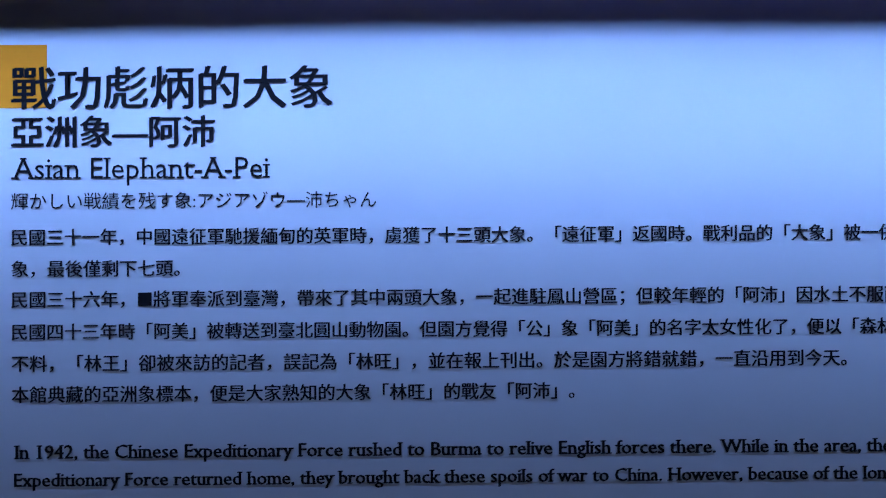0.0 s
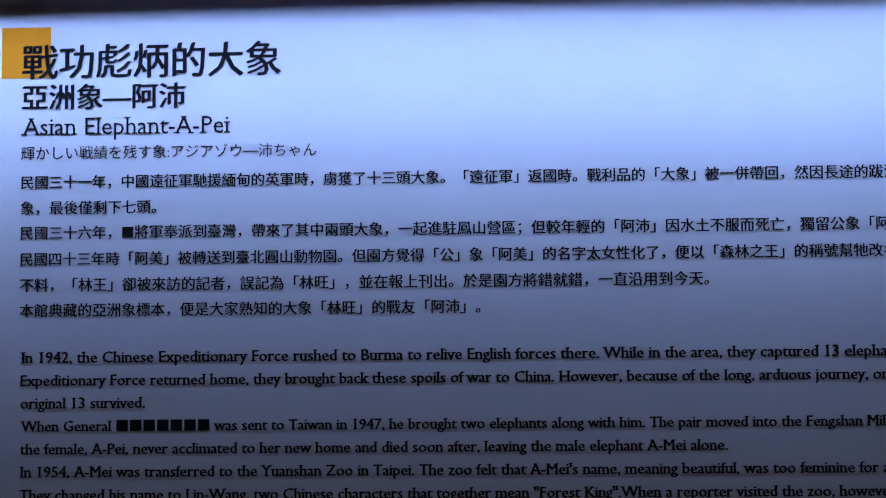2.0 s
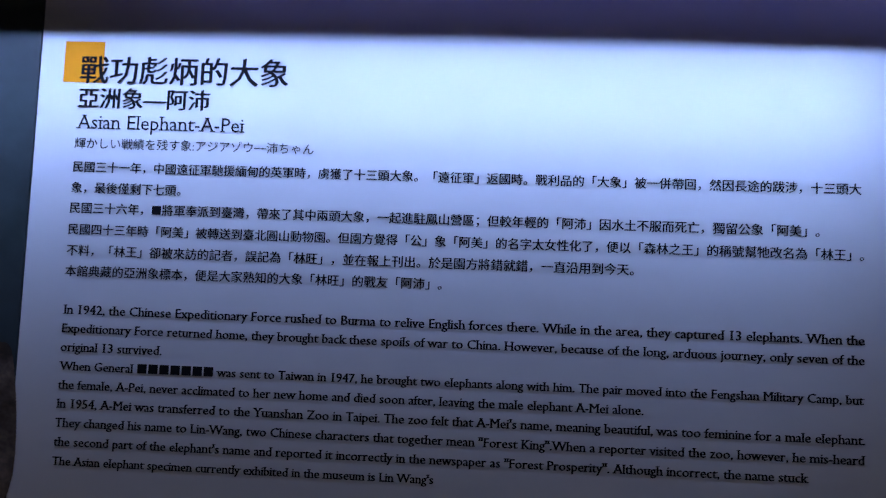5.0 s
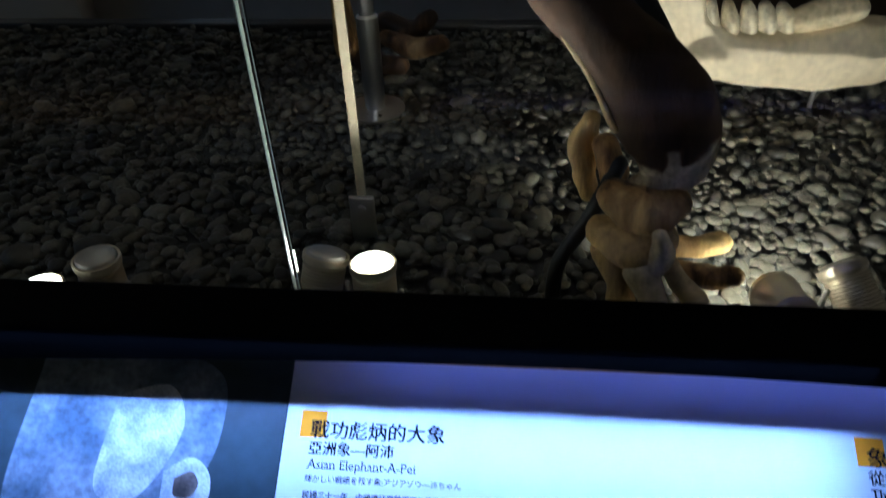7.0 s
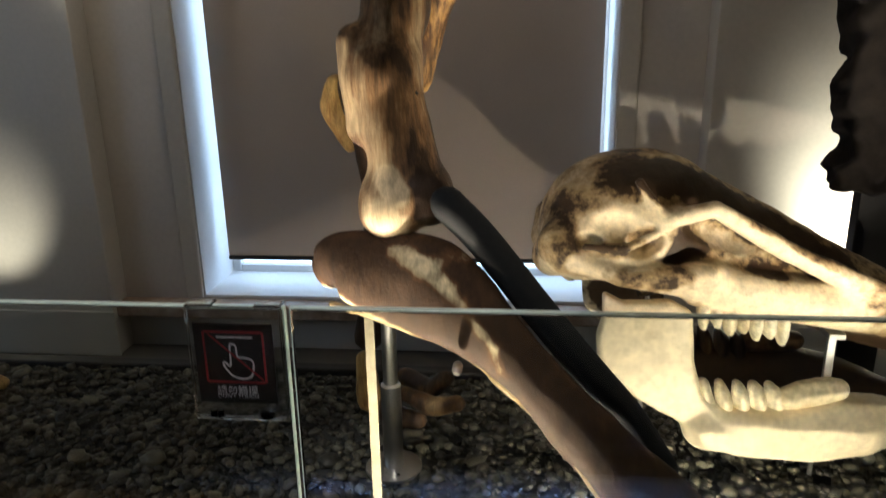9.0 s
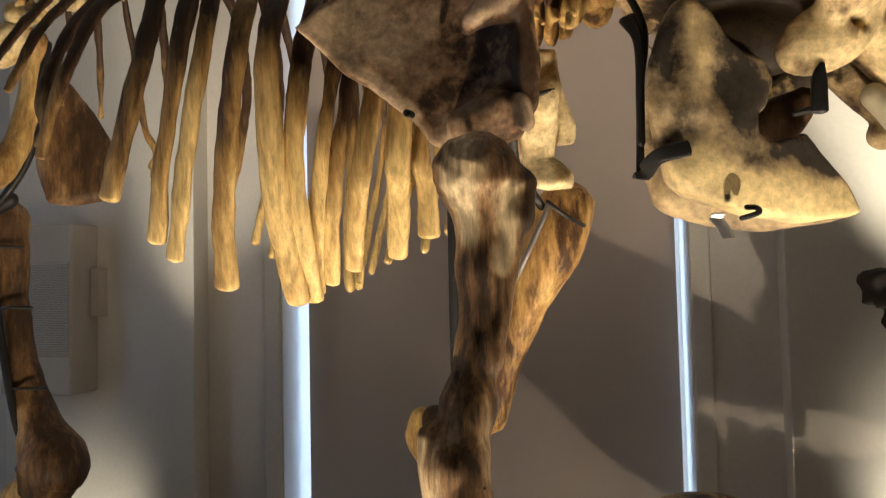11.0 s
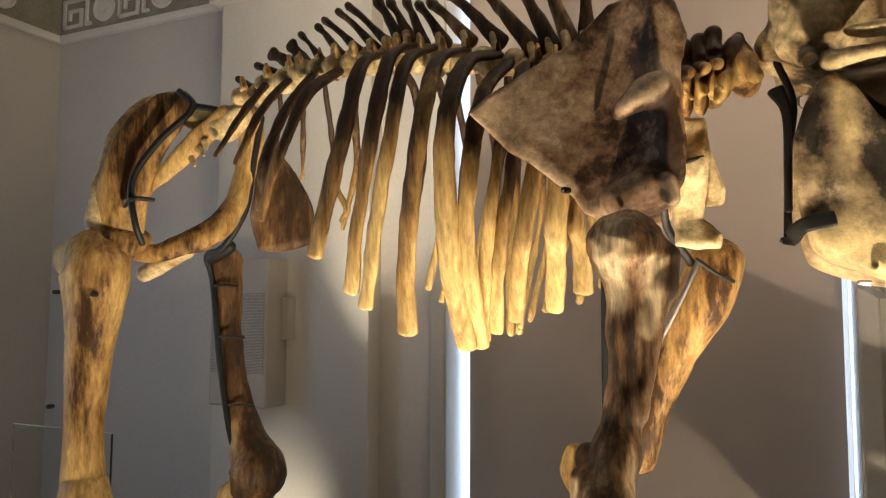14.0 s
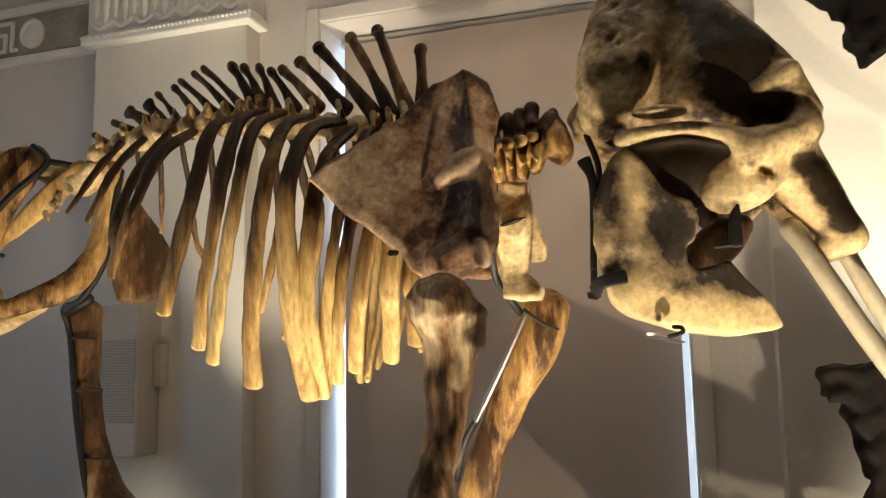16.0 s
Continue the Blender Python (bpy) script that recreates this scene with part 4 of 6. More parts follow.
bone("upper_ridge", [(-0.246, 0.865, 1.258, 0.012, 0.006), (-0.191, 0.842, 1.234, 0.022, 0.011), (-0.131, 0.826, 1.182, 0.02, 0.01), (-0.08, 0.812, 1.123, 0.015, 0.008), (-0.028, 0.8, 1.054, 0.009, 0.004)], M_ULNA, parent=uln, rough=0.008)
part("wrist_joint", stained_and_shaded(loft([(0.19, 0.70, 0.715, 0.022, 0.022), (0.225, 0.69, 0.735, 0.030, 0.026), (0.262, 0.69, 0.765, 0.026, 0.024), (0.285, 0.70, 0.805, 0.014, 0.016)], (0, 1, 0), 24, 8, 0.012, 3), [], 0.34), M_ULNA, uln)
# near forefoot: two rows of wrist bones, the long bones of the toes and the toe tips
for name, rows, mat, gain in [
    ("carpal", [(0.165, 0.70, 0.705, 0.030, 0.03), (0.205, 0.67, 0.700, 0.042, 0.036), (0.243, 0.68, 0.715, 0.024, 0.026)], M_BONE, 0.0),
    ("carpal", [(0.150, 0.69, 0.655, 0.026, 0.03), (0.192, 0.66, 0.648, 0.038, 0.036), (0.232, 0.66, 0.662, 0.024, 0.024)], M_BONE, 0.05),
    ("carpal", [(0.222, 0.63, 0.690, 0.012, 0.010), (0.228, 0.63, 0.655, 0.017, 0.014), (0.222, 0.63, 0.622, 0.010, 0.010)], M_BONE_PALE, 0.1),
    ("pisiform", [(0.128, 0.79, 0.785, 0.015, 0.015), (0.118, 0.79, 0.745, 0.024, 0.020), (0.122, 0.78, 0.705, 0.018, 0.016), (0.132, 0.77, 0.665, 0.012, 0.012)], M_BONE, 0.1),
    ("carpal", [(0.150, 0.76, 0.760, 0.018, 0.018), (0.165, 0.75, 0.715, 0.024, 0.02), (0.160, 0.74, 0.672, 0.016, 0.016)], M_BONE, -0.04),
    ("metacarpal", [(0.165, 0.68, 0.620, 0.030, 0.028), (0.180, 0.67, 0.565, 0.023, 0.022), (0.196, 0.66, 0.500, 0.032, 0.030)], M_BONE, 0.0),
    ("metacarpal", [(0.205, 0.64, 0.622, 0.024, 0.022), (0.226, 0.62, 0.580, 0.018, 0.018), (0.252, 0.61, 0.530, 0.026, 0.024)], M_BONE_PALE, 0.0),
    ("metacarpal", [(0.225, 0.66, 0.640, 0.020, 0.020), (0.262, 0.65, 0.600, 0.017, 0.017), (0.292, 0.64, 0.560, 0.022, 0.022)], M_BONE_PALE, 0.0),
    ("phalanx", [(0.262, 0.80, 0.545, 0.020, 0.020), (0.318, 0.80, 0.538, 0.019, 0.018), (0.368, 0.80, 0.548, 0.022, 0.020)], M_BONE, 0.0),
    ("phalanx", [(0.285, 0.72, 0.548, 0.021, 0.021), (0.330, 0.72, 0.540, 0.019, 0.018), (0.368, 0.71, 0.552, 0.018, 0.018)], M_BONE, 0.0),
    ("phalanx", [(0.255, 0.61, 0.500, 0.022, 0.020), (0.282, 0.60, 0.485, 0.020, 0.018), (0.312, 0.60, 0.478, 0.017, 0.015)], M_BONE, 0.06),
]:
    part(name, stained_and_shaded(loft(rows, (0, 1, 0), 20, 8, 0.009, len(name) + 7 * rows[0][0]), [], gain), mat, sk)
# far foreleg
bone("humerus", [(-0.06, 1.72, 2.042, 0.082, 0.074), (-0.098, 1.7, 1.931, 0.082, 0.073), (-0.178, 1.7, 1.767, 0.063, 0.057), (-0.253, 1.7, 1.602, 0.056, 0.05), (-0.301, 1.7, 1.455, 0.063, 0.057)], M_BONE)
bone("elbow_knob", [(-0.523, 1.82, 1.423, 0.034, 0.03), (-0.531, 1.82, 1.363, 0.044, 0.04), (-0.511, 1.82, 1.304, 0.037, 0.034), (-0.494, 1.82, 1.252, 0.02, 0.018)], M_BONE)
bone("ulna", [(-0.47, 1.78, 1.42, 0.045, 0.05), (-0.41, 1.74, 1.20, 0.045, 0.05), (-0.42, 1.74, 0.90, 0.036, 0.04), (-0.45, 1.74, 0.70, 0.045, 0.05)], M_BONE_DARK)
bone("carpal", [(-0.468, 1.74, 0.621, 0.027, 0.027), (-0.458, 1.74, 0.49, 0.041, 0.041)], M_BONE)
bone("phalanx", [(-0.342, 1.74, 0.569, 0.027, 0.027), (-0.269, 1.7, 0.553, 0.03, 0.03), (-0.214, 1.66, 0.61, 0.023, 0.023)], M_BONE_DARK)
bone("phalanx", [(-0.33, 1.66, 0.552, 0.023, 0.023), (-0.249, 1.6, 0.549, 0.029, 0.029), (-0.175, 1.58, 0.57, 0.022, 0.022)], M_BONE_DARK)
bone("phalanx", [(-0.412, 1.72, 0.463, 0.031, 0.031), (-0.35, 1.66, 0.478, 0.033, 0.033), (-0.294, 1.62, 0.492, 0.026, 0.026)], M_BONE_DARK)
# hind legs
fem = bone("femur", [(-2.233, 1.22, 2.067, 0.062, 0.049), (-2.102, 1.22, 2.044, 0.132, 0.106), (-2.093, 1.22, 1.884, 0.108, 0.086), (-2.109, 1.22, 1.686, 0.084, 0.067), (-2.116, 1.22, 1.47, 0.075, 0.06), (-2.111, 1.22, 1.235, 0.082, 0.066)], M_BONE, label="tan thigh bone with a pitted upper joint")
bone("femoral_head", [(-2.058, 1.24, 2.105, 0.072, 0.065), (-2.016, 1.3, 2.128, 0.061, 0.055), (-2.004, 1.34, 2.141, 0.041, 0.037)], M_BONE, parent=fem)
bone("knee_joint", [(-2.10, 1.22, 1.26, 0.09, 0.08), (-2.09, 1.21, 1.14, 0.125, 0.10), (-2.08, 1.20, 1.06, 0.10, 0.09)], M_BONE, parent=fem)
bone("tibia", [(-2.09, 1.22, 1.02, 0.11, 0.09), (-2.09, 1.24, 0.86, 0.055, 0.05), (-2.10, 1.26, 0.66, 0.06, 0.055)], M_BONE)
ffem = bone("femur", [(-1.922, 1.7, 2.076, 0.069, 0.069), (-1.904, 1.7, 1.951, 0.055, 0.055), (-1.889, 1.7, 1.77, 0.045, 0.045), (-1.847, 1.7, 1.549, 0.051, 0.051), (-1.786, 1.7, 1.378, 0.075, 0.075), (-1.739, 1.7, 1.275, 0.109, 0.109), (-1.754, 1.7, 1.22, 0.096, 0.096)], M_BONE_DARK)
bone("tibia", [(-1.83, 1.70, 1.15, 0.09, 0.08), (-1.86, 1.70, 0.95, 0.05, 0.05), (-1.88, 1.70, 0.66, 0.06, 0.055)], M_BONE)
for hx, hy in ((-2.08, 1.24), (-1.86, 1.70)):
    bone("tarsal", [(hx - 0.06, hy, 0.62, 0.05, 0.06), (hx + 0.02, hy, 0.60, 0.06, 0.07), (hx + 0.08, hy, 0.58, 0.04, 0.06)], M_BONE)
    for dy in (-0.06, 0.0, 0.06):
        bone("phalanx", [(hx + 0.04, hy + dy, 0.56, 0.025, 0.025), (hx + 0.10, hy + dy * 1.3, 0.50, 0.026, 0.026), (hx + 0.16, hy + dy * 1.6, 0.475, 0.02, 0.02)], M_BONE)
# pelvis
ili = bone("ilium", [(-1.833, 1.38, 2.652, 0.046, 0.016), (-1.893, 1.32, 2.587, 0.078, 0.027), (-1.958, 1.27, 2.469, 0.089, 0.031), (-1.998, 1.25, 2.326, 0.093, 0.032), (-2.036, 1.27, 2.188, 0.085, 0.03), (-2.059, 1.3, 2.14, 0.062, 0.022)], M_BONE, side=(-0.7, 1, 0.1), label="broad tan hip blade with a pitted rim")
bone("rim", [(-1.911, 1.36, 2.683, 0.017, 0.015), (-1.996, 1.31, 2.631, 0.025, 0.022), (-2.061, 1.26, 2.507, 0.029, 0.026), (-2.083, 1.23, 2.348, 0.036, 0.033), (-2.104, 1.23, 2.217, 0.045, 0.04), (-2.084, 1.26, 2.137, 0.041, 0.037)], M_BONE_PALE, parent=ili, rough=0.012)
bone("pubis", [(-2.059, 1.3, 2.14, 0.049, 0.039), (-1.981, 1.36, 2.094, 0.037, 0.03), (-1.871, 1.4, 2.121, 0.041, 0.033), (-1.8, 1.48, 2.178, 0.055, 0.044), (-1.77, 1.55, 2.269, 0.047, 0.038), (-1.757, 1.6, 2.396, 0.044, 0.035), (-1.742, 1.62, 2.543, 0.053, 0.042), (-1.725, 1.58, 2.632, 0.057, 0.045)], M_BONE)
bone("ischium", [(-2.049, 1.4, 2.02, 0.03, 0.027), (-1.951, 1.4, 2.061, 0.033, 0.03), (-1.863, 1.42, 2.112, 0.037, 0.034)], M_BONE_PALE)
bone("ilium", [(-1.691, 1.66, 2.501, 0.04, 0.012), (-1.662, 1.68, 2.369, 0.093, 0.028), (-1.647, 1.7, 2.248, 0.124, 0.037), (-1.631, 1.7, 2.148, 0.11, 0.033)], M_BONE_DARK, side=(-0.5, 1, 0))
bone("sacrum", [(-1.864, 1.4, 2.603, 0.038, 0.038), (-1.768, 1.4, 2.572, 0.045, 0.045), (-1.675, 1.4, 2.542, 0.049, 0.049), (-1.613, 1.4, 2.577, 0.044, 0.044)], M_BONE_PALE, rough=0.010)
wing = bone("sacral_wing", [(-1.66, 1.38, 2.585, 0.030, 0.03), (-1.745, 1.37, 2.52, 0.040, 0.016), (-1.83, 1.35, 2.435, 0.036, 0.014), (-1.92, 1.32, 2.345, 0.020, 0.012), (-1.965, 1.30, 2.27, 0.010, 0.010)], M_BONE, side=(-0.7, 1, 0.1), rough=0.006)
for x, z, dx, dz in ((-1.735, 2.49, 0.02, -0.035), (-1.765, 2.465, 0.035, -0.03), (-1.80, 2.44, 0.03, -0.04), (-1.70, 2.525, 0.03, -0.03)):
    part("sacral_spike", loft([(x, 1.36, z, 0.014, 0.010), (x + dx * 0.6, 1.355, z + dz * 0.6, 0.010, 0.008), (x + dx, 1.35, z + dz, 0.005, 0.005)], (0, 1, 0), 10, 5, 0.004, 50 * x), M_BONE_PALE, wing)
# ribs, near ones and their mirror images
rib([(-1.471, 1.36, 2.66, 0.016, 0.008), (-1.515, 1.3, 2.552, 0.015, 0.008), (-1.587, 1.25, 2.402, 0.011, 0.005)], 0)
rib([(-1.377, 1.36, 2.664, 0.018, 0.008), (-1.428, 1.28, 2.537, 0.018, 0.008), (-1.47, 1.22, 2.361, 0.013, 0.007)], 1)
rib([(-1.285, 1.36, 2.666, 0.02, 0.009), (-1.321, 1.26, 2.512, 0.021, 0.01), (-1.339, 1.19, 2.327, 0.022, 0.01), (-1.309, 1.17, 2.243, 0.02, 0.009), (-1.327, 1.17, 2.197, 0.019, 0.009)], 2)
rib([(-1.175, 1.36, 2.67, 0.021, 0.01), (-1.224, 1.26, 2.574, 0.025, 0.012), (-1.255, 1.19, 2.409, 0.022, 0.01), (-1.294, 1.17, 2.286, 0.02, 0.009), (-1.325, 1.17, 2.169, 0.016, 0.008)], 3)
rib([(-0.997, 1.36, 2.702, 0.023, 0.01), (-1.005, 1.22, 2.623, 0.028, 0.013), (-1.012, 1.15, 2.428, 0.028, 0.013), (-1.053, 1.13, 2.23, 0.028, 0.013), (-1.1, 1.13, 2.052, 0.028, 0.013)], 4)
rib([(-0.907, 1.36, 2.712, 0.022, 0.01), (-0.909, 1.22, 2.632, 0.027, 0.013), (-0.911, 1.13, 2.413, 0.025, 0.012), (-0.958, 1.13, 2.129, 0.022, 0.01), (-0.988, 1.15, 1.947, 0.025, 0.012)], 5)
rib([(-0.838, 1.36, 2.697, 0.022, 0.01), (-0.856, 1.22, 2.608, 0.025, 0.012), (-0.853, 1.13, 2.391, 0.023, 0.012), (-0.9, 1.13, 2.126, 0.023, 0.012), (-0.937, 1.15, 1.902, 0.022, 0.01)], 6)
rib([(-0.734, 1.36, 2.673, 0.023, 0.012), (-0.753, 1.22, 2.6, 0.028, 0.013), (-0.752, 1.12, 2.41, 0.027, 0.013), (-0.785, 1.12, 2.197, 0.027, 0.013), (-0.814, 1.15, 2.001, 0.029, 0.013), (-0.823, 1.18, 1.835, 0.029, 0.013)], 7)
rib([(-0.626, 1.36, 2.648, 0.023, 0.01), (-0.666, 1.22, 2.582, 0.029, 0.014), (-0.677, 1.12, 2.417, 0.029, 0.014), (-0.685, 1.12, 2.221, 0.032, 0.014), (-0.681, 1.16, 2.0, 0.035, 0.017), (-0.663, 1.22, 1.797, 0.03, 0.014)], 8)
rib([(-0.591, 1.36, 2.618, 0.023, 0.01), (-0.618, 1.24, 2.504, 0.026, 0.012), (-0.62, 1.15, 2.327, 0.026, 0.012), (-0.639, 1.15, 2.118, 0.026, 0.012), (-0.637, 1.18, 1.955, 0.029, 0.014), (-0.63, 1.24, 1.8, 0.023, 0.01)], 9)
rib([(-0.539, 1.36, 2.603, 0.021, 0.01), (-0.552, 1.24, 2.433, 0.022, 0.01), (-0.569, 1.18, 2.223, 0.019, 0.009), (-0.603, 1.2, 2.0, 0.021, 0.01), (-0.624, 1.25, 1.817, 0.018, 0.008)], 10)
rib([(-0.497, 1.36, 2.597, 0.021, 0.009), (-0.509, 1.24, 2.413, 0.021, 0.01), (-0.531, 1.18, 2.206, 0.019, 0.009), (-0.564, 1.2, 2.014, 0.021, 0.01), (-0.591, 1.25, 1.84, 0.02, 0.009)], 11)
rib([(-0.447, 1.36, 2.598, 0.022, 0.01), (-0.45, 1.24, 2.407, 0.025, 0.012), (-0.476, 1.18, 2.158, 0.026, 0.012), (-0.515, 1.22, 2.0, 0.025, 0.012), (-0.537, 1.26, 1.871, 0.023, 0.01)], 12)
rib([(-0.398, 1.36, 2.591, 0.022, 0.01), (-0.397, 1.26, 2.391, 0.028, 0.013), (-0.404, 1.2, 2.157, 0.03, 0.014), (-0.419, 1.24, 2.014, 0.029, 0.014), (-0.432, 1.27, 1.899, 0.025, 0.012)], 13)
rib([(-0.342, 1.36, 2.584, 0.022, 0.01), (-0.341, 1.28, 2.375, 0.025, 0.012), (-0.364, 1.24, 2.145, 0.022, 0.01), (-0.355, 1.26, 2.043, 0.025, 0.012), (-0.358, 1.28, 1.947, 0.028, 0.013)], 14)

# vertebrae with their spines, from the loins to the withers: foot and tip of each spine
BACK = np.array(spline([(-1.68, 2.585), (-1.555, 2.645), (-1.457, 2.675), (-1.313, 2.695), (-1.06, 2.70), (-0.892, 2.682), (-0.779, 2.66), (-0.60, 2.62), (-0.28, 2.55)], 12))
SPINES = [
    (-1.585, 2.690, -1.630, 2.715), (-1.483, 2.726, -1.545, 2.751), (-1.390, 2.736, -1.485, 2.787), (-1.346, 2.746, -1.404, 2.808), (-1.267, 2.738, -1.362, 2.838), (-1.205, 2.765, -1.293, 2.854), (-1.136, 2.764, -1.267, 2.873), (-1.068, 2.763, -1.211, 2.893), (-1.009, 2.756, -1.174, 2.908),
    (-0.972, 2.769, -1.059, 2.901), (-0.936, 2.768, -1.011, 2.890), (-0.892, 2.756, -0.952, 2.882), (-0.821, 2.748, -0.908, 2.863), (-0.738, 2.738, -0.865, 2.864), (-0.642, 2.721, -0.801, 2.882), (-0.523, 2.669, -0.731, 2.925), (-0.471, 2.676, -0.614, 2.941), (-0.420, 2.689, -0.521, 2.953), (-0.369, 2.680, -0.373, 2.869),
]
for k, (bx, bz, tx, tz) in enumerate(SPINES):
    cx = bx + 0.02
    cz = float(np.interp(cx, BACK[:, 0], BACK[:, 1]))
    vert = part("vertebra", loft([(cx - 0.036, 1.40, cz - 0.004, 0.042, 0.046), (cx - 0.016, 1.40, cz - 0.002, 0.034, 0.036), (cx + 0.012, 1.40, cz, 0.034, 0.036), (cx + 0.034, 1.40, cz + 0.002, 0.043, 0.047)], (0, 1, 0), 20, 6, 0.007, k), M_BONE_PALE, sk)
    wide = (0.012, 0.016, 0.020)[(k > 8) + (k > 13)]
    if k in (2, 3):
        wide = 0.022
    mx, mz = bx * 0.45 + tx * 0.55, bz * 0.45 + tz * 0.55
    ux, uz = tx - bx, tz - bz
    n = math.hypot(ux, uz)
    ux, uz = ux / n, uz / n
    part("spinous_process", loft([(bx - 0.02 * ux, 1.40, bz - 0.04 * uz, wide * 1.5, 0.016), (mx, 1.40, mz, wide * 0.85, 0.009), (tx - 0.03 * ux, 1.40, tz - 0.03 * uz, wide * 0.9, 0.011), (tx - 0.012 * ux, 1.40, tz - 0.012 * uz, wide * 1.15, 0.010 if k < 9 else 0.016), (tx, 1.40, tz, wide, 0.008 if k < 9 else 0.013)], (0, 1, 0), 14, 7, 0.004, k), M_BONE_DARK, vert, "dark brown spine")
    part("neural_arch", loft([(cx - 0.01, 1.368, cz + 0.02, 0.018, 0.010), (bx, 1.378, (cz + bz) / 2 + 0.012, 0.014, 0.012), (bx - 0.010, 1.392, bz, 0.012, 0.012)], (0, 1, 0), 12, 5, 0.007, k), M_BONE_PALE, vert)
    for side_ in (-1, 1):
        part("transverse_process", loft([(cx, 1.40 + 0.03 * side_, cz + 0.022, 0.012, 0.010), (cx + 0.004, 1.40 + 0.050 * side_, cz + 0.036, 0.008, 0.008), (cx + 0.006, 1.40 + 0.058 * side_, cz + 0.050, 0.006, 0.006)], (1, 0, 0), 10, 4, 0.005, k), M_BONE, vert)

# neck: thin vertebrae packed together, then the big ring that carries the skull
for k, (x, z) in enumerate([(-0.140, 2.505), (-0.104, 2.508), (-0.068, 2.513), (-0.030, 2.522)]):
    def plate(p, x=x, z=z):
        d = blob(p, (x, 1.46, z), (0.014, 0.085, 0.070), (0, 8, 0))
        d = smin(d, capsule(p, (x - 0.004, 1.41, z + 0.045), (x - 0.006, 1.44, z + 0.115), 0.019, 0.022), 0.02)
        d = smin(d, capsule(p, (x + 0.004, 1.39, z - 0.03), (x + 0.022, 1.355, z - 0.062), 0.017, 0.009), 0.015)
        d = smin(d, capsule(p, (x, 1.385, z + 0.02), (x + 0.016, 1.36, z + 0.012), 0.014, 0.010), 0.012)
        return smax(d, -blob(p, (x, 1.385, z + 0.052), (0.03, 0.022, 0.016)), 0.01)
    part("neck_vertebra", stained_and_shaded(carved((x - 0.06, 1.32, 2.40), (x + 0.07, 1.57, 2.67), 0.0065, plate, 0.008), [((x, 1.40, z + 0.05), (x, 1.43, z + 0.12), 0.04, -0.22), ((x, 1.37, z + 0.01), (x, 1.37, z + 0.03), 0.02, -0.12), ((x, 1.38, z - 0.04), (x + 0.02, 1.36, z - 0.06), 0.03, 0.2)]), M_BONE, sk)


def ring_bone(p):
    d = blob(p, (0.032, 1.47, 2.545), (0.046, 0.10, 0.082), (0, -18, 0))
    d = smin(d, capsule(p, (0.020, 1.42, 2.585), (0.028, 1.45, 2.622), 0.024, 0.020), 0.015)
    d = smin(d, capsule(p, (0.0, 1.39, 2.50), (-0.024, 1.365, 2.44), 0.026, 0.014), 0.015)
    d = smin(d, capsule(p, (0.05, 1.385, 2.535), (0.068, 1.37, 2.50), 0.026, 0.022), 0.02)
    d = smax(d, -blob(p, (0.0, 1.375, 2.565), (0.018, 0.03, 0.024)), 0.012)
    return smax(d, -blob(p, (0.046, 1.36, 2.575), (0.012, 0.02, 0.018)), 0.01)


part("ring_vertebra", stained_and_shaded(carved((-0.07, 1.33, 2.40), (0.12, 1.60, 2.68), 0.0068, ring_bone, 0.006), [((0.0, 1.38, 2.5), (-0.02, 1.36, 2.45), 0.04, 0.14), ((0.01, 1.38, 2.58), (0.02, 1.40, 2.60), 0.025, -0.2)]), M_BONE, sk)

# breastbone and far shoulder blade behind the near one
def slab(p, outline, mid, half, r=0.012):
    """A plate with an outline in x and z, its middle at mid along y."""
    q, d, sign = np.stack([p[..., 0], p[..., 2]], -1), np.full(p.shape[:-1], 9.0), np.ones(p.shape[:-1])
    n = len(outline)
    for i in range(n):
        a, b = np.array(outline[i], float), np.array(outline[i - 1], float)
        e, w = b - a, q - a
        t = np.clip((w @ e) / (e @ e), 0, 1)
        d = np.minimum(d, ((w - t[..., None] * e) ** 2).sum(-1))
        c1, c2, c3 = q[..., 1] >= a[1], q[..., 1] < b[1], e[0] * w[..., 1] > e[1] * w[..., 0]
        sign = np.where((c1 & c2 & c3) | (~c1 & ~c2 & ~c3), -sign, sign)
    flat, thick = sign * np.sqrt(d), np.abs(p[..., 1] - mid) - half
    return np.minimum(np.maximum(flat + r, thick + r), 0) + np.hypot(np.maximum(flat + r, 0), np.maximum(thick + r, 0)) - r


STERNUM = [(-0.165, 2.45), (-0.065, 2.43), (-0.055, 2.32), (-0.072, 2.20), (-0.078, 2.150), (-0.028, 2.105), (-0.032, 2.068), (-0.09, 2.062), (-0.150, 2.075), (-0.170, 2.21), (-0.175, 2.33)]
KEEL = [(-0.065, 2.40), (-0.050, 2.33), (-0.020, 2.235), (-0.026, 2.190), (-0.075, 2.185)]
breast = part("breastbone", stained_and_shaded(carved((-0.22, 1.42, 2.02), (0.03, 1.60, 2.50), 0.008, lambda p: slab(p, STERNUM, 1.51 + 0.02 * np.sin(p[..., 2] * 24), 0.032, 0.022), 0.003), [((-0.05, 1.47, 2.10), (-0.06, 1.47, 2.13), 0.03, -0.14)], 0.06), M_BONE_PALE, sk, "flat cream breastbone plate")
part("keel", stained_and_shaded(carved((-0.11, 1.50, 2.14), (0.03, 1.60, 2.44), 0.008, lambda p: slab(p, KEEL, 1.55, 0.018, 0.012), 0.002), [], 0.05), M_BONE_PALE, breast)
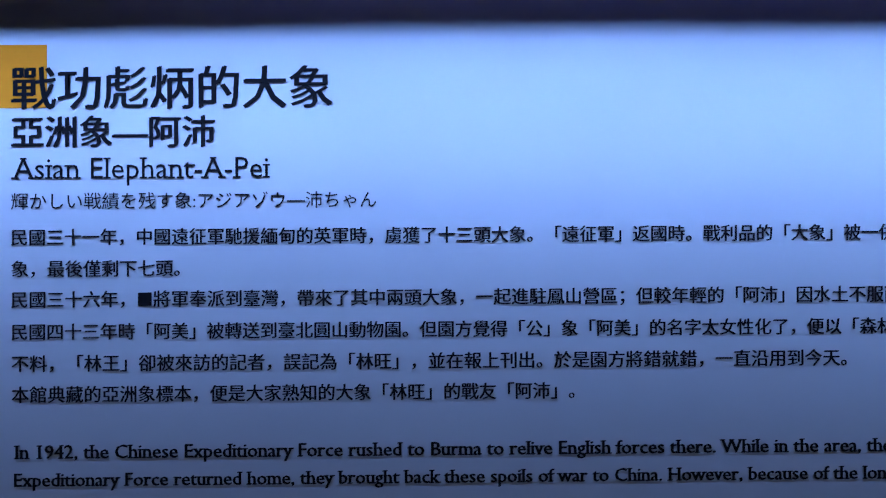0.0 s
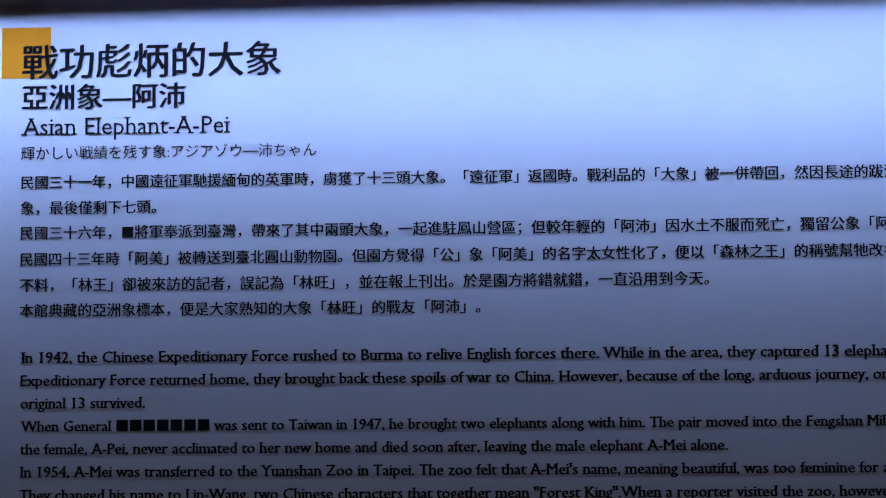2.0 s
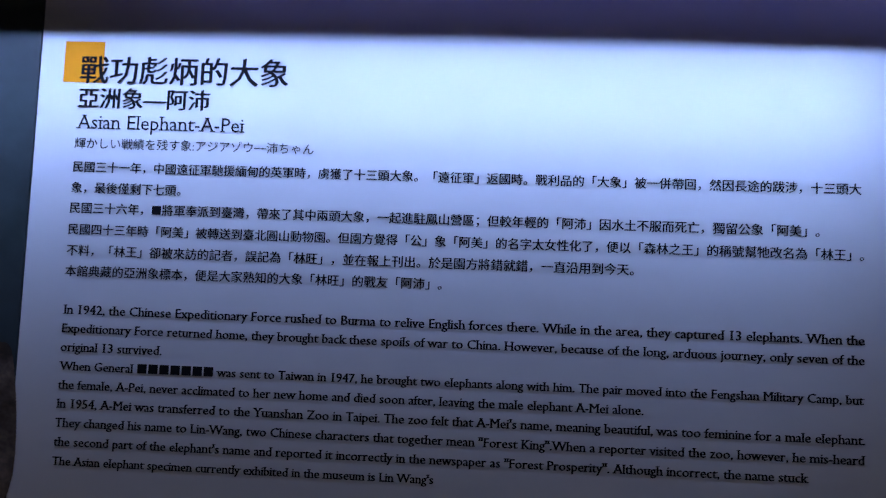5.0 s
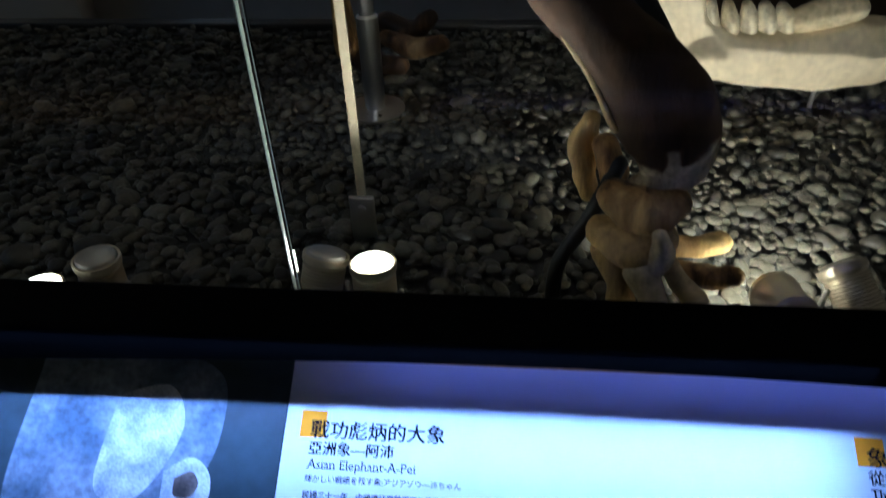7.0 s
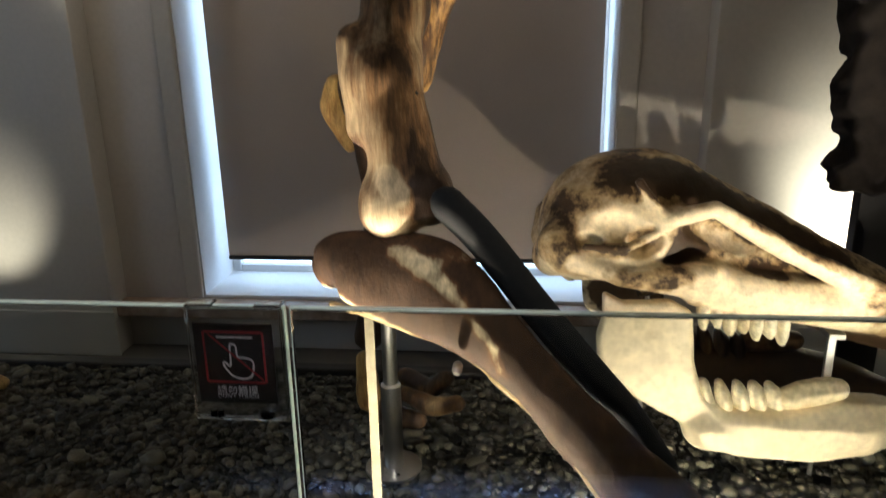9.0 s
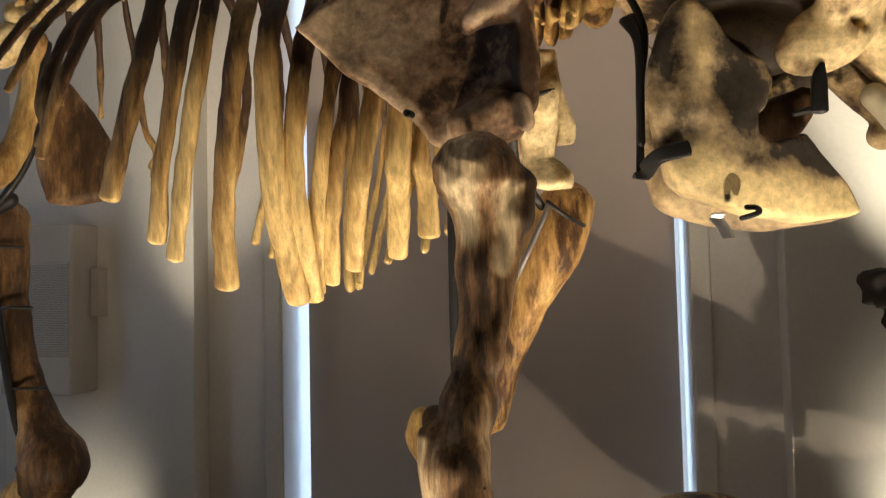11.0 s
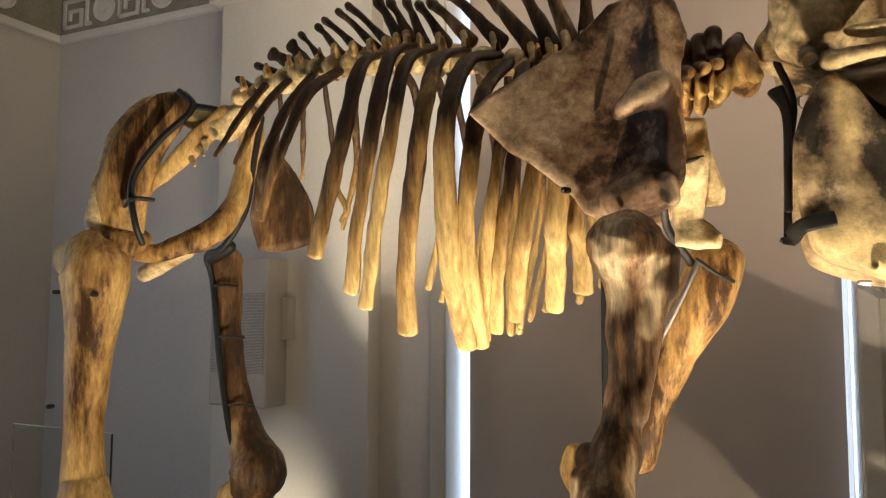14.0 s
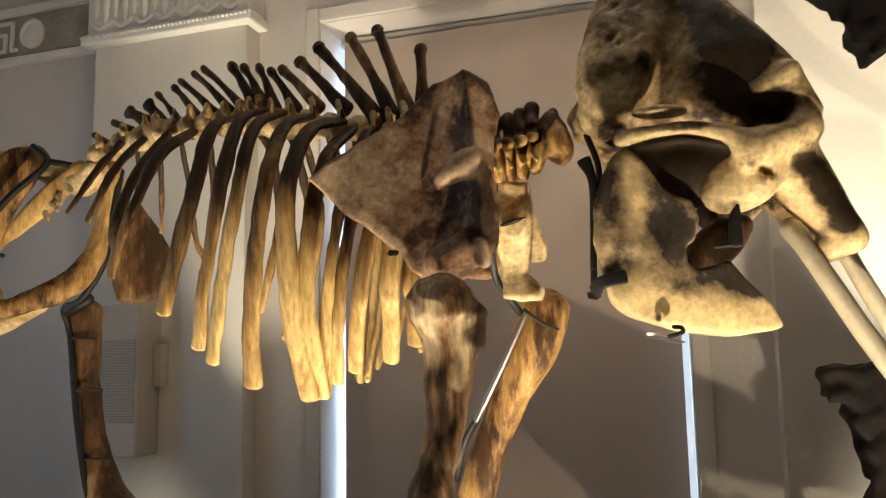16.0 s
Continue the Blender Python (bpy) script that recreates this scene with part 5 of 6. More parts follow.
BLADE = [(-0.625, 2.413), (-0.575, 2.455), (-0.474, 2.512), (-0.356, 2.575), (-0.257, 2.657), (-0.156, 2.668), (-0.10, 2.64), (-0.073, 2.556), (-0.085, 2.467), (-0.085, 2.375), (-0.075, 2.281), (-0.085, 2.204), (-0.124, 2.14), (-0.20, 2.11), (-0.29, 2.118), (-0.326, 2.142), (-0.354, 2.182), (-0.446, 2.258), (-0.52, 2.307)]


def shoulder_blade(p):
    x, z = p[..., 0], p[..., 2]
    # the plate rises to a sharp ridge and falls away in front of it
    crest = -0.155 + 0.04 * np.clip((2.66 - z) / 0.28, 0, 1)
    rise = np.where(x < crest, np.exp(-(crest - x) / 0.055), np.clip(1 - (x - crest) / 0.055, -0.3, 1))
    mid = 1.14 + 0.035 * np.sin((x + 0.6) * 5) - 0.062 * rise * np.clip((z - 2.16) / 0.12, 0, 1)
    half = 0.011 + 0.022 * np.clip((2.36 - z) / 0.25, 0, 1)
    d = slab(p, BLADE, mid, half, 0.009)
    # the hooked end of the ridge, and the socket
    d = smin(d, blob(p, (-0.150, 1.075, 2.400), (0.055, 0.036, 0.042), (0, -28, 0)), 0.04)
    d = smin(d, blob(p, (-0.188, 1.066, 2.374), (0.038, 0.022, 0.028), (0, -20, 0)), 0.015)
    d = smin(d, blob(p, (-0.218, 1.078, 2.360), (0.018, 0.018, 0.022)), 0.012)
    d = smax(d, -blob(p, (-0.160, 1.045, 2.350), (0.024, 0.03, 0.018)), 0.015)
    d = smin(d, capsule(p, (-0.17, 1.11, 2.18), (-0.23, 1.11, 2.155), 0.050, 0.045), 0.04)
    return smin(d, capsule(p, (-0.115, 1.09, 2.19), (-0.105, 1.08, 2.15), 0.024, 0.018), 0.02)


blade_marks = [((-0.19, 1.08, 2.62), (-0.20, 1.10, 2.28), 0.055, -0.15), ((-0.11, 1.08, 2.36), (-0.12, 1.08, 2.22), 0.045, -0.15), ((-0.28, 1.12, 2.24), (-0.33, 1.12, 2.20), 0.05, -0.10), ((-0.60, 1.14, 2.41), (-0.35, 1.14, 2.20), 0.018, 0.22), ((-0.50, 1.12, 2.43), (-0.40, 1.12, 2.38), 0.09, 0.09), ((-0.59, 1.14, 2.45), (-0.50, 1.14, 2.50), 0.015, -0.2), ((-0.125, 1.04, 2.42), (-0.225, 1.02, 2.355), 0.035, 0.38), ((-0.10, 1.10, 2.60), (-0.09, 1.10, 2.46), 0.035, 0.10), ((-0.11, 1.06, 2.20), (-0.105, 1.06, 2.15), 0.025, 0.3)]
part("shoulder_blade", stained_and_shaded(carved((-0.66, 0.95, 2.06), (-0.02, 1.28, 2.70), 0.0075, shoulder_blade, 0.0016), blade_marks), M_BLADE, sk, "broad brown shoulder blade with a raised ridge")
far_blade = carved((-0.66, 0.95, 2.08), (-0.02, 1.28, 2.70), 0.012, shoulder_blade, 0.002)
far_blade.transform(Matrix(((1, 0, 0, -0.03), (0, -1, 0, 2.80), (0, 0, 1, 0.04), (0, 0, 0, 1))))
far_blade.flip_normals()
part("shoulder_blade", far_blade, M_BLADE, sk)


# skull of the standing skeleton
SIDE = [(0.178, 2.983), (0.143, 2.89), (0.111, 2.761), (0.100, 2.66), (0.125, 2.56), (0.25, 2.515), (0.40, 2.515), (0.56, 2.48), (0.715, 2.47), (0.728, 2.56), (0.720, 2.605), (0.700, 2.673), (0.655, 2.734), (0.575, 2.837), (0.497, 2.931), (0.43, 3.03), (0.34, 3.08), (0.24, 3.07)]


def skull_field(p):
    q = p.copy()
    q[..., 1] = np.abs(p[..., 1] - 1.55)
    x, z = q[..., 0], q[..., 2]
    wide = 0.235 - 0.10 * np.clip((z - 2.72) / 0.34, 0, 1) - 0.035 * np.clip((x - 0.55) / 0.2, 0, 1)
    # side walls pinched between the back of the head and the brow
    wide = wide - 0.05 * np.exp(-((x - 0.345 - 0.25 * (z - 2.65)) / 0.045) ** 2) * np.clip((2.95 - z) / 0.2, 0, 1)
    d = slab(q, SIDE, 0.0, wide, 0.075)
    d = smin(d, capsule(q, (0.105, 0.06, 2.605), (0.135, 0.08, 2.615), 0.044, 0.05), 0.02)
    d = smin(d, capsule(q, (0.165, 0.15, 2.57), (0.215, 0.215, 2.50), 0.045, 0.028), 0.03)
    arch = np.minimum(capsule(q, (0.232, 0.265, 2.487), (0.38, 0.285, 2.492), 0.026, 0.021), capsule(q, (0.38, 0.285, 2.492), (0.495, 0.272, 2.472), 0.021, 0.026))
    arch = np.minimum(arch, capsule(q, (0.495, 0.272, 2.472), (0.56, 0.25, 2.425), 0.026, 0.042))
    d = smin(d, arch, 0.012)
    d = smax(d, -blob(q, (0.36, 0.27, 2.535), (0.135, 0.050, 0.026)), 0.012)
    d = smax(d, -blob(q, (0.385, 0.22, 2.42), (0.145, 0.15, 0.055), (0, 8, 0)), 0.02)
    d = smin(d, blob(q, (0.39, 0.0, 2.43), (0.20, 0.07, 0.11)), 0.04)
    # cheek plate below the opening, brow and eye socket
    d = smin(d, blob(q, (0.535, 0.195, 2.355), (0.115, 0.045, 0.075), (0, -28, 0)), 0.03)
    d = smin(d, capsule(q, (0.56, 0.25, 2.43), (0.69, 0.19, 2.485), 0.044, 0.05), 0.03)
    d = smin(d, capsule(q, (0.575, 0.215, 2.585), (0.665, 0.205, 2.64), 0.024, 0.026), 0.02)
    d = smin(d, capsule(q, (0.665, 0.205, 2.64), (0.715, 0.17, 2.54), 0.026, 0.030), 0.02)
    d = smax(d, -blob(q, (0.615, 0.275, 2.535), (0.060, 0.085, 0.050), (0, 15, 0)), 0.012)
    d = smin(d, capsule(q, (0.63, 0.10, 2.46), (0.768, 0.105, 2.235), 0.10, 0.055), 0.04)
    d = smin(d, capsule(q, (0.795, 0.105, 2.205), (0.745, 0.11, 2.185), 0.045, 0.04), 0.012)
    d = smax(d, -blob(q, (0.588, 0.245, 2.375), (0.022, 0.06, 0.014), (0, 35, 0)), 0.01)
    d = smax(d, -blob(q, (0.195, 0.21, 2.515), (0.022, 0.05, 0.02)), 0.01)
    return np.minimum(d, blob(q, (0.333, 0.262, 2.547), (0.075, 0.032, 0.018), (0, 3, 0)))


def pitted(p):
    """Coarse pits on the back of the cranium."""
    d = skull_field(p)
    w = np.clip((0.33 - p[..., 0]) / 0.08, 0.1, 1)
    g = p * 95
    return d + 0.013 * w * np.clip(np.sin(g[..., 0] + 1.5 * np.sin(g[..., 2] * 0.7)) * np.sin(g[..., 1] * 0.9) * np.sin(g[..., 2] + np.sin(g[..., 0])), 0, 1)


# forehead marks: dark brown bone with some shade painted in
# wide dark mark at the midline: shade inside the cheek opening, painted on
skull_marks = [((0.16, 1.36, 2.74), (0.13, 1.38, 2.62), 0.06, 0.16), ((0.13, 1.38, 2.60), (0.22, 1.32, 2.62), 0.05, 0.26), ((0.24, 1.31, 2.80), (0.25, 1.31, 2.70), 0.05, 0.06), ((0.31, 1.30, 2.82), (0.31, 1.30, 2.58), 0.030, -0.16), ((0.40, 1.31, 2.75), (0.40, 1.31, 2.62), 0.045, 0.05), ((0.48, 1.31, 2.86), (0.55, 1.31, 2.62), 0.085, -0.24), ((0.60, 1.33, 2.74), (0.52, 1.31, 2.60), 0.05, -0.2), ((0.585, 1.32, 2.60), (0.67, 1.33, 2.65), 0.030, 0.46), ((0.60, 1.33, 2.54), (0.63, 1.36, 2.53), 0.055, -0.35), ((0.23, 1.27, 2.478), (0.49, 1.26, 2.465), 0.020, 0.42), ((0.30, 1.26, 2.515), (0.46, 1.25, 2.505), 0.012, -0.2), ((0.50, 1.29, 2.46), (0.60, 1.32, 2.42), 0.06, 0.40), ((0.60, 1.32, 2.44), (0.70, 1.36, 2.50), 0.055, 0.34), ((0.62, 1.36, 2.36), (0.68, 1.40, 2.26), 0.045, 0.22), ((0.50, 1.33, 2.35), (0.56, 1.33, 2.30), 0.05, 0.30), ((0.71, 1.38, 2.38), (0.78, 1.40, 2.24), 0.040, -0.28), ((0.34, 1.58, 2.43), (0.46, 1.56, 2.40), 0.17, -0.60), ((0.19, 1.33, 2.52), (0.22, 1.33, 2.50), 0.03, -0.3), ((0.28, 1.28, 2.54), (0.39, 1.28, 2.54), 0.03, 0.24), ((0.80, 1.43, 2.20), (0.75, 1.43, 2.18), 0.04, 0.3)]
part("skull", stained_and_shaded(carved((0.0, 1.16, 2.10), (0.98, 1.94, 3.22), 0.0098, pitted, 0.002), skull_marks), M_SKULL, sk, "large domed skull with a pale cheek arch")
for name, rows in (("tusk", [(0.655, 1.44, 2.235, 0.030, 0.030), (0.70, 1.42, 2.15, 0.026, 0.026), (0.85, 1.40, 1.87, 0.027, 0.027), (1.00, 1.38, 1.66, 0.024, 0.024), (1.16, 1.36, 1.53, 0.016, 0.016)]), ("tusk", [(0.77, 1.67, 2.31, 0.030, 0.030), (0.82, 1.68, 2.21, 0.026, 0.026), (0.93, 1.69, 1.98, 0.027, 0.027), (1.06, 1.70, 1.76, 0.024, 0.024), (1.20, 1.71, 1.62, 0.016, 0.016)])):
    part(name, loft(rows, seg=18, steps=8, rough=0.001), M_TUSK, sk, "long pale slender tusk")

JAW = [(0.242, 2.462), (0.219, 2.448), (0.176, 2.393), (0.148, 2.311), (0.146, 2.209), (0.162, 2.124), (0.197, 2.056), (0.255, 2.008), (0.334, 1.976), (0.418, 1.962), (0.513, 1.955), (0.594, 1.962), (0.628, 1.972), (0.598, 2.035), (0.53, 2.103), (0.492, 2.153), (0.412, 2.127), (0.384, 2.145), (0.384, 2.193), (0.406, 2.209), (0.421, 2.265), (0.403, 2.316), (0.366, 2.324), (0.33, 2.349), (0.285, 2.42)]


def mandible(p):
    q = p.copy()
    q[..., 1] = np.abs(p[..., 1] - 1.55)
    mid = 0.235 - 0.20 * np.clip((q[..., 0] - 0.28) / 0.36, 0, 1) ** 1.3
    d = slab(q, JAW, mid, 0.040 - 0.012 * np.clip((q[..., 2] - 2.2) / 0.2, 0, 1))
    d = smin(d, capsule(q, (0.225, 0.225, 2.41), (0.25, 0.20, 2.425), 0.032, 0.028), 0.03)
    d = smin(d, capsule(q, (0.225, 0.255, 2.42), (0.24, 0.27, 2.20), 0.014, 0.020), 0.03)
    d = smax(d, -blob(q, (0.33, 0.29, 2.27), (0.055, 0.035, 0.075), (0, 12, 0)), 0.04)
    return smin(d, capsule(q, (0.24, 0.22, 2.07), (0.46, 0.14, 2.015), 0.055, 0.05), 0.05)


jaw_marks = [((0.33, 1.29, 2.31), (0.36, 1.30, 2.20), 0.055, -0.24), ((0.17, 1.31, 2.34), (0.20, 1.31, 2.30), 0.045, -0.16), ((0.24, 1.29, 2.42), (0.26, 1.29, 2.32), 0.028, 0.18), ((0.395, 1.30, 2.29), (0.39, 1.30, 2.22), 0.020, 0.10), ((0.27, 1.29, 2.16), (0.35, 1.30, 2.12), 0.05, -0.05), ((0.43, 1.38, 2.11), (0.54, 1.43, 2.09), 0.05, -0.36), ((0.22, 1.29, 2.07), (0.34, 1.32, 2.01), 0.055, 0.26), ((0.34, 1.32, 2.01), (0.58, 1.46, 1.99), 0.06, 0.26), ((0.17, 1.31, 2.22), (0.20, 1.31, 2.12), 0.03, 0.14)]
jaw = part("mandible", stained_and_shaded(carved((0.09, 1.22, 1.88), (0.70, 1.88, 2.50), 0.0088, mandible, 0.0016), jaw_marks), M_JAW, sk, "heavy cream and grey lower jaw held by metal straps")
bone("cheek_tooth", [(0.40, 1.60, 2.16, 0.04, 0.05), (0.45, 1.60, 2.20, 0.062, 0.05), (0.50, 1.60, 2.235, 0.06, 0.05), (0.545, 1.60, 2.27, 0.035, 0.04)], M_BONE_DARK, parent=jaw)

# the iron armature
def iron(name, points, r, mat=None, label=""):
    return part(name, tube(points, r), mat or M_IRON, sk, label)


iron("armature_bar", [(-1.831, 1.33, 2.672), (-1.757, 1.32, 2.601), (-1.841, 1.25, 2.475), (-1.916, 1.21, 2.335), (-1.909, 1.22, 2.194), (-1.913, 1.26, 2.122)], 0.012)
iron("armature_bar", [(-1.757, 1.33, 2.61), (-1.70, 1.36, 2.60), (-1.64, 1.40, 2.585)], 0.012)
iron("armature_bar", [(-1.68, 1.60, 2.624), (-1.716, 1.60, 2.436), (-1.747, 1.60, 2.27), (-1.832, 1.58, 2.128), (-1.931, 1.60, 2.097), (-1.934, 1.64, 1.995), (-1.888, 1.64, 1.683), (-1.831, 1.64, 1.424), (-1.80, 1.66, 1.30)], 0.013)
iron("armature_collar", [(-1.93, 1.62, 2.09), (-1.88, 1.60, 2.10), (-1.82, 1.60, 2.13)], 0.026)
for z in (1.98, 1.78, 1.52):
    iron("armature_clip", [(-1.93 + (1.98 - z) * 0.2, 1.64, z), (-1.88 + (1.98 - z) * 0.2, 1.63, z + 0.004), (-1.83 + (1.98 - z) * 0.2, 1.66, z)], 0.006)
iron("armature_clip", [(-1.96, 1.22, 2.25), (-1.90, 1.20, 2.27), (-1.86, 1.25, 2.27)], 0.008)
iron("armature_bar", [(-0.186, 1.42, 2.36), (-0.178, 1.46, 2.237), (-0.174, 1.52, 2.132), (-0.12, 1.60, 2.033)], 0.012)
iron("steel_bar", [(-0.10, 1.58, 2.03), (-0.178, 1.58, 1.87), (-0.268, 1.58, 1.70)], 0.009, M_STEEL, "bare steel bar")
iron("armature_bar", [(-0.268, 1.59, 1.70), (-0.32, 1.62, 1.62), (-0.36, 1.66, 1.50)], 0.012)
iron("armature_clip", [(-0.10, 1.56, 2.04), (-0.05, 1.58, 2.00), (-0.01, 1.64, 1.98)], 0.006)
iron("armature_clip", [(-0.165, 1.47, 2.29), (-0.12, 1.455, 2.30), (-0.07, 1.47, 2.315)], 0.006)
iron("neck_rod", [(0.12, 1.50, 2.56), (0.155, 1.46, 2.44), (0.14, 1.42, 2.30), (0.135, 1.38, 2.15)], 0.010)
part("jaw_strap", loft([(0.132, 1.40, 2.07, 0.020, 0.004), (0.140, 1.33, 2.075, 0.020, 0.004), (0.165, 1.272, 2.097, 0.018, 0.004), (0.228, 1.262, 2.11, 0.018, 0.004)], (0.1, -1, 0.1), 10, 6, square=0.5), M_IRON, sk)
part("neck_plate", loft([(0.115, 1.44, 2.47, 0.022, 0.008), (0.138, 1.42, 2.40, 0.012, 0.008), (0.136, 1.41, 2.25, 0.009, 0.008), (0.132, 1.40, 2.08, 0.010, 0.006)], (0, 1, 0), 10, 6, square=0.5), M_IRON, sk)
part("jaw_strap", loft([(0.358, 1.62, 1.933, 0.015, 0.003), (0.314, 1.42, 1.947, 0.015, 0.003), (0.282, 1.285, 1.955, 0.015, 0.003), (0.282, 1.262, 1.965, 0.015, 0.003)], (0, 0.3, 1), 10, 6, square=0.5), M_STEEL, sk, "bent steel strap")
part("jaw_hook", tube([(0.329, 1.262, 1.954), (0.346, 1.250, 1.958), (0.362, 1.252, 1.965), (0.358, 1.262, 1.975), (0.341, 1.268, 1.977)], 0.006), M_IRON, sk)
part("jaw_bracket", joined(loft([(0.514, 1.32, 2.285, 0.006, 0.006), (0.508, 1.32, 2.255, 0.016, 0.008), (0.506, 1.32, 2.185, 0.018, 0.008)], (0, 1, 0), 10, 5, square=0.5), loft([(0.50, 1.32, 2.19, 0.010, 0.008), (0.46, 1.34, 2.185, 0.006, 0.008)], (0, 1, 0), 8, 4)), M_IRON, sk)
iron("shoulder_pin", [(-0.345, 1.09, 2.185), (-0.345, 1.05, 2.18)], 0.008)
for x, yy, z in ((-0.178, 0.885, 1.475), (-2.24, 1.18, 1.95), (-2.00, 1.14, 1.94), (-2.22, 1.16, 1.55), (-0.108, 0.78, 1.072)):
    iron("pin_head", [(x, yy + 0.012, z), (x, yy - 0.004, z)], 0.008, M_STEEL if z < 1.2 else M_IRON)
iron("foreleg_bar", [(-0.125, 0.84, 1.315), (-0.07, 0.845, 1.255), (0.02, 0.84, 1.14), (0.10, 0.83, 1.045), (0.16, 0.82, 0.975), (0.21, 0.80, 0.90)], 0.027, M_RUBBER, "black sleeve round the foreleg bar")
iron("foreleg_bar", [(0.17, 0.74, 0.74), (0.13, 0.73, 0.64), (0.09, 0.72, 0.56), (0.085, 0.72, 0.46)], 0.013)

# posts under the skeleton
post = thing("support_post", "brushed steel post with a black upper rod under the skeleton", "post")
cyl = turned([(0.075, 0.0), (0.075, 0.008), (0.026, 0.012), (0.026, 0.245), (0.019, 0.25), (0.019, 0.66)], 24)
cyl.transform(Matrix.Translation((-0.335, 1.44, 0.452)))
part("steel_tube", cyl, M_STEEL, post)
part("upper_rod", tube([(-0.335, 1.44, 1.10), (-0.335, 1.44, 1.60), (-0.335, 1.44, 2.15)], 0.013), M_IRON, post, "black iron rod")
bar = thing("support_bar", "flat steel support bar bolted beside a floor lamp", "support bar")
part("flat_bar", box(-0.281, -0.264, 0.925, 0.931, 0.50, 1.22, 0.001), M_BAR, bar)
part("foot_plate", box(-0.297, -0.248, 0.915, 0.924, 0.44, 0.545, 0.003), M_STEEL, bar)
bolt = turned([(0.008, 0), (0.008, 0.005), (0.0, 0.006)], 8)
bolt.transform(Matrix.Translation((-0.272, 0.915, 0.52)) @ Matrix.Rotation(radians(90), 4, "X"))
part("bolt", bolt, M_STEEL, bar)

# ---- the second skull ----
sk2 = thing("elephant_skull", "cream and brown elephant skull with open jaws and teeth", "skull")


CREST = [((0.263, 0.165, 1.219), (0.329, 0.195, 1.133), 0.01), ((0.138, 0.2, 1.074), (0.228, 0.205, 1.069), 0.009), ((0.228, 0.205, 1.069), (0.304, 0.2, 1.106), 0.009), ((0.113, 0.195, 1.044), (0.223, 0.21, 1.001), 0.012), ((0.223, 0.21, 1.001), (0.392, 0.205, 0.965), 0.016)]


def skull_two(p):
    q = p.copy()
    q[..., 1] = np.abs(p[..., 1] - 1.63)
    d = blob(q, (0.245, 0.0, 1.075), (0.205, 0.21, 0.19))
    d = smin(d, capsule(q, (0.34, 0.0, 1.10), (0.95, 0.0, 0.83), 0.155, 0.10), 0.06)
    d = smin(d, capsule(q, (0.075, 0.09, 1.02), (0.10, 0.13, 1.05), 0.055, 0.075), 0.03)
    d = np.maximum(d, -blob(q, (0.205, 0.255, 1.125), (0.105, 0.085, 0.055), (0, 14, 0)))
    d = np.maximum(d, -blob(q, (0.275, 0.25, 1.085), (0.06, 0.10, 0.045), (0, -20, 0)))
    d = np.maximum(d, -blob(q, (0.15, 0.24, 1.085), (0.05, 0.07, 0.030)))
    arch = np.minimum(capsule(q, (0.10, 0.17, 1.035), (0.23, 0.215, 1.005), 0.028, 0.020), capsule(q, (0.23, 0.215, 1.005), (0.43, 0.205, 1.005), 0.021, 0.034))
    d = smin(d, arch, 0.02)
    d = np.maximum(d, -blob(q, (0.48, 0.22, 1.085), (0.135, 0.12, 0.050), (0, 22, 0)))
    ridge = np.minimum(capsule(q, (0.33, 0.185, 1.135), (0.43, 0.195, 1.165), 0.022, 0.02), capsule(q, (0.43, 0.195, 1.165), (0.60, 0.18, 1.065), 0.02, 0.024))
    ridge = np.minimum(ridge, capsule(q, (0.60, 0.18, 1.065), (0.95, 0.15, 0.90), 0.024, 0.03))
    d = smin(d, ridge, 0.015)
    # sharp temple crest, lower rim of the hollow behind the arch
    for a, b, r in CREST:
        d = smin(d, capsule(q, a, b, r, r), 0.010)
    d = smin(d, capsule(q, (0.42, 0.16, 0.975), (0.98, 0.11, 0.865), 0.058, 0.05), 0.03)
    d = smin(d, blob(q, (0.52, 0.14, 0.925), (0.12, 0.05, 0.045), (0, 9, 0)), 0.03)
    d = np.maximum(d, -blob(q, (0.20, 0.12, 0.90), (0.10, 0.16, 0.085)))
    return np.maximum(d, -capsule(q, (0.35, 0.0, 0.86), (0.95, 0.0, 0.76), 0.09, 0.07))


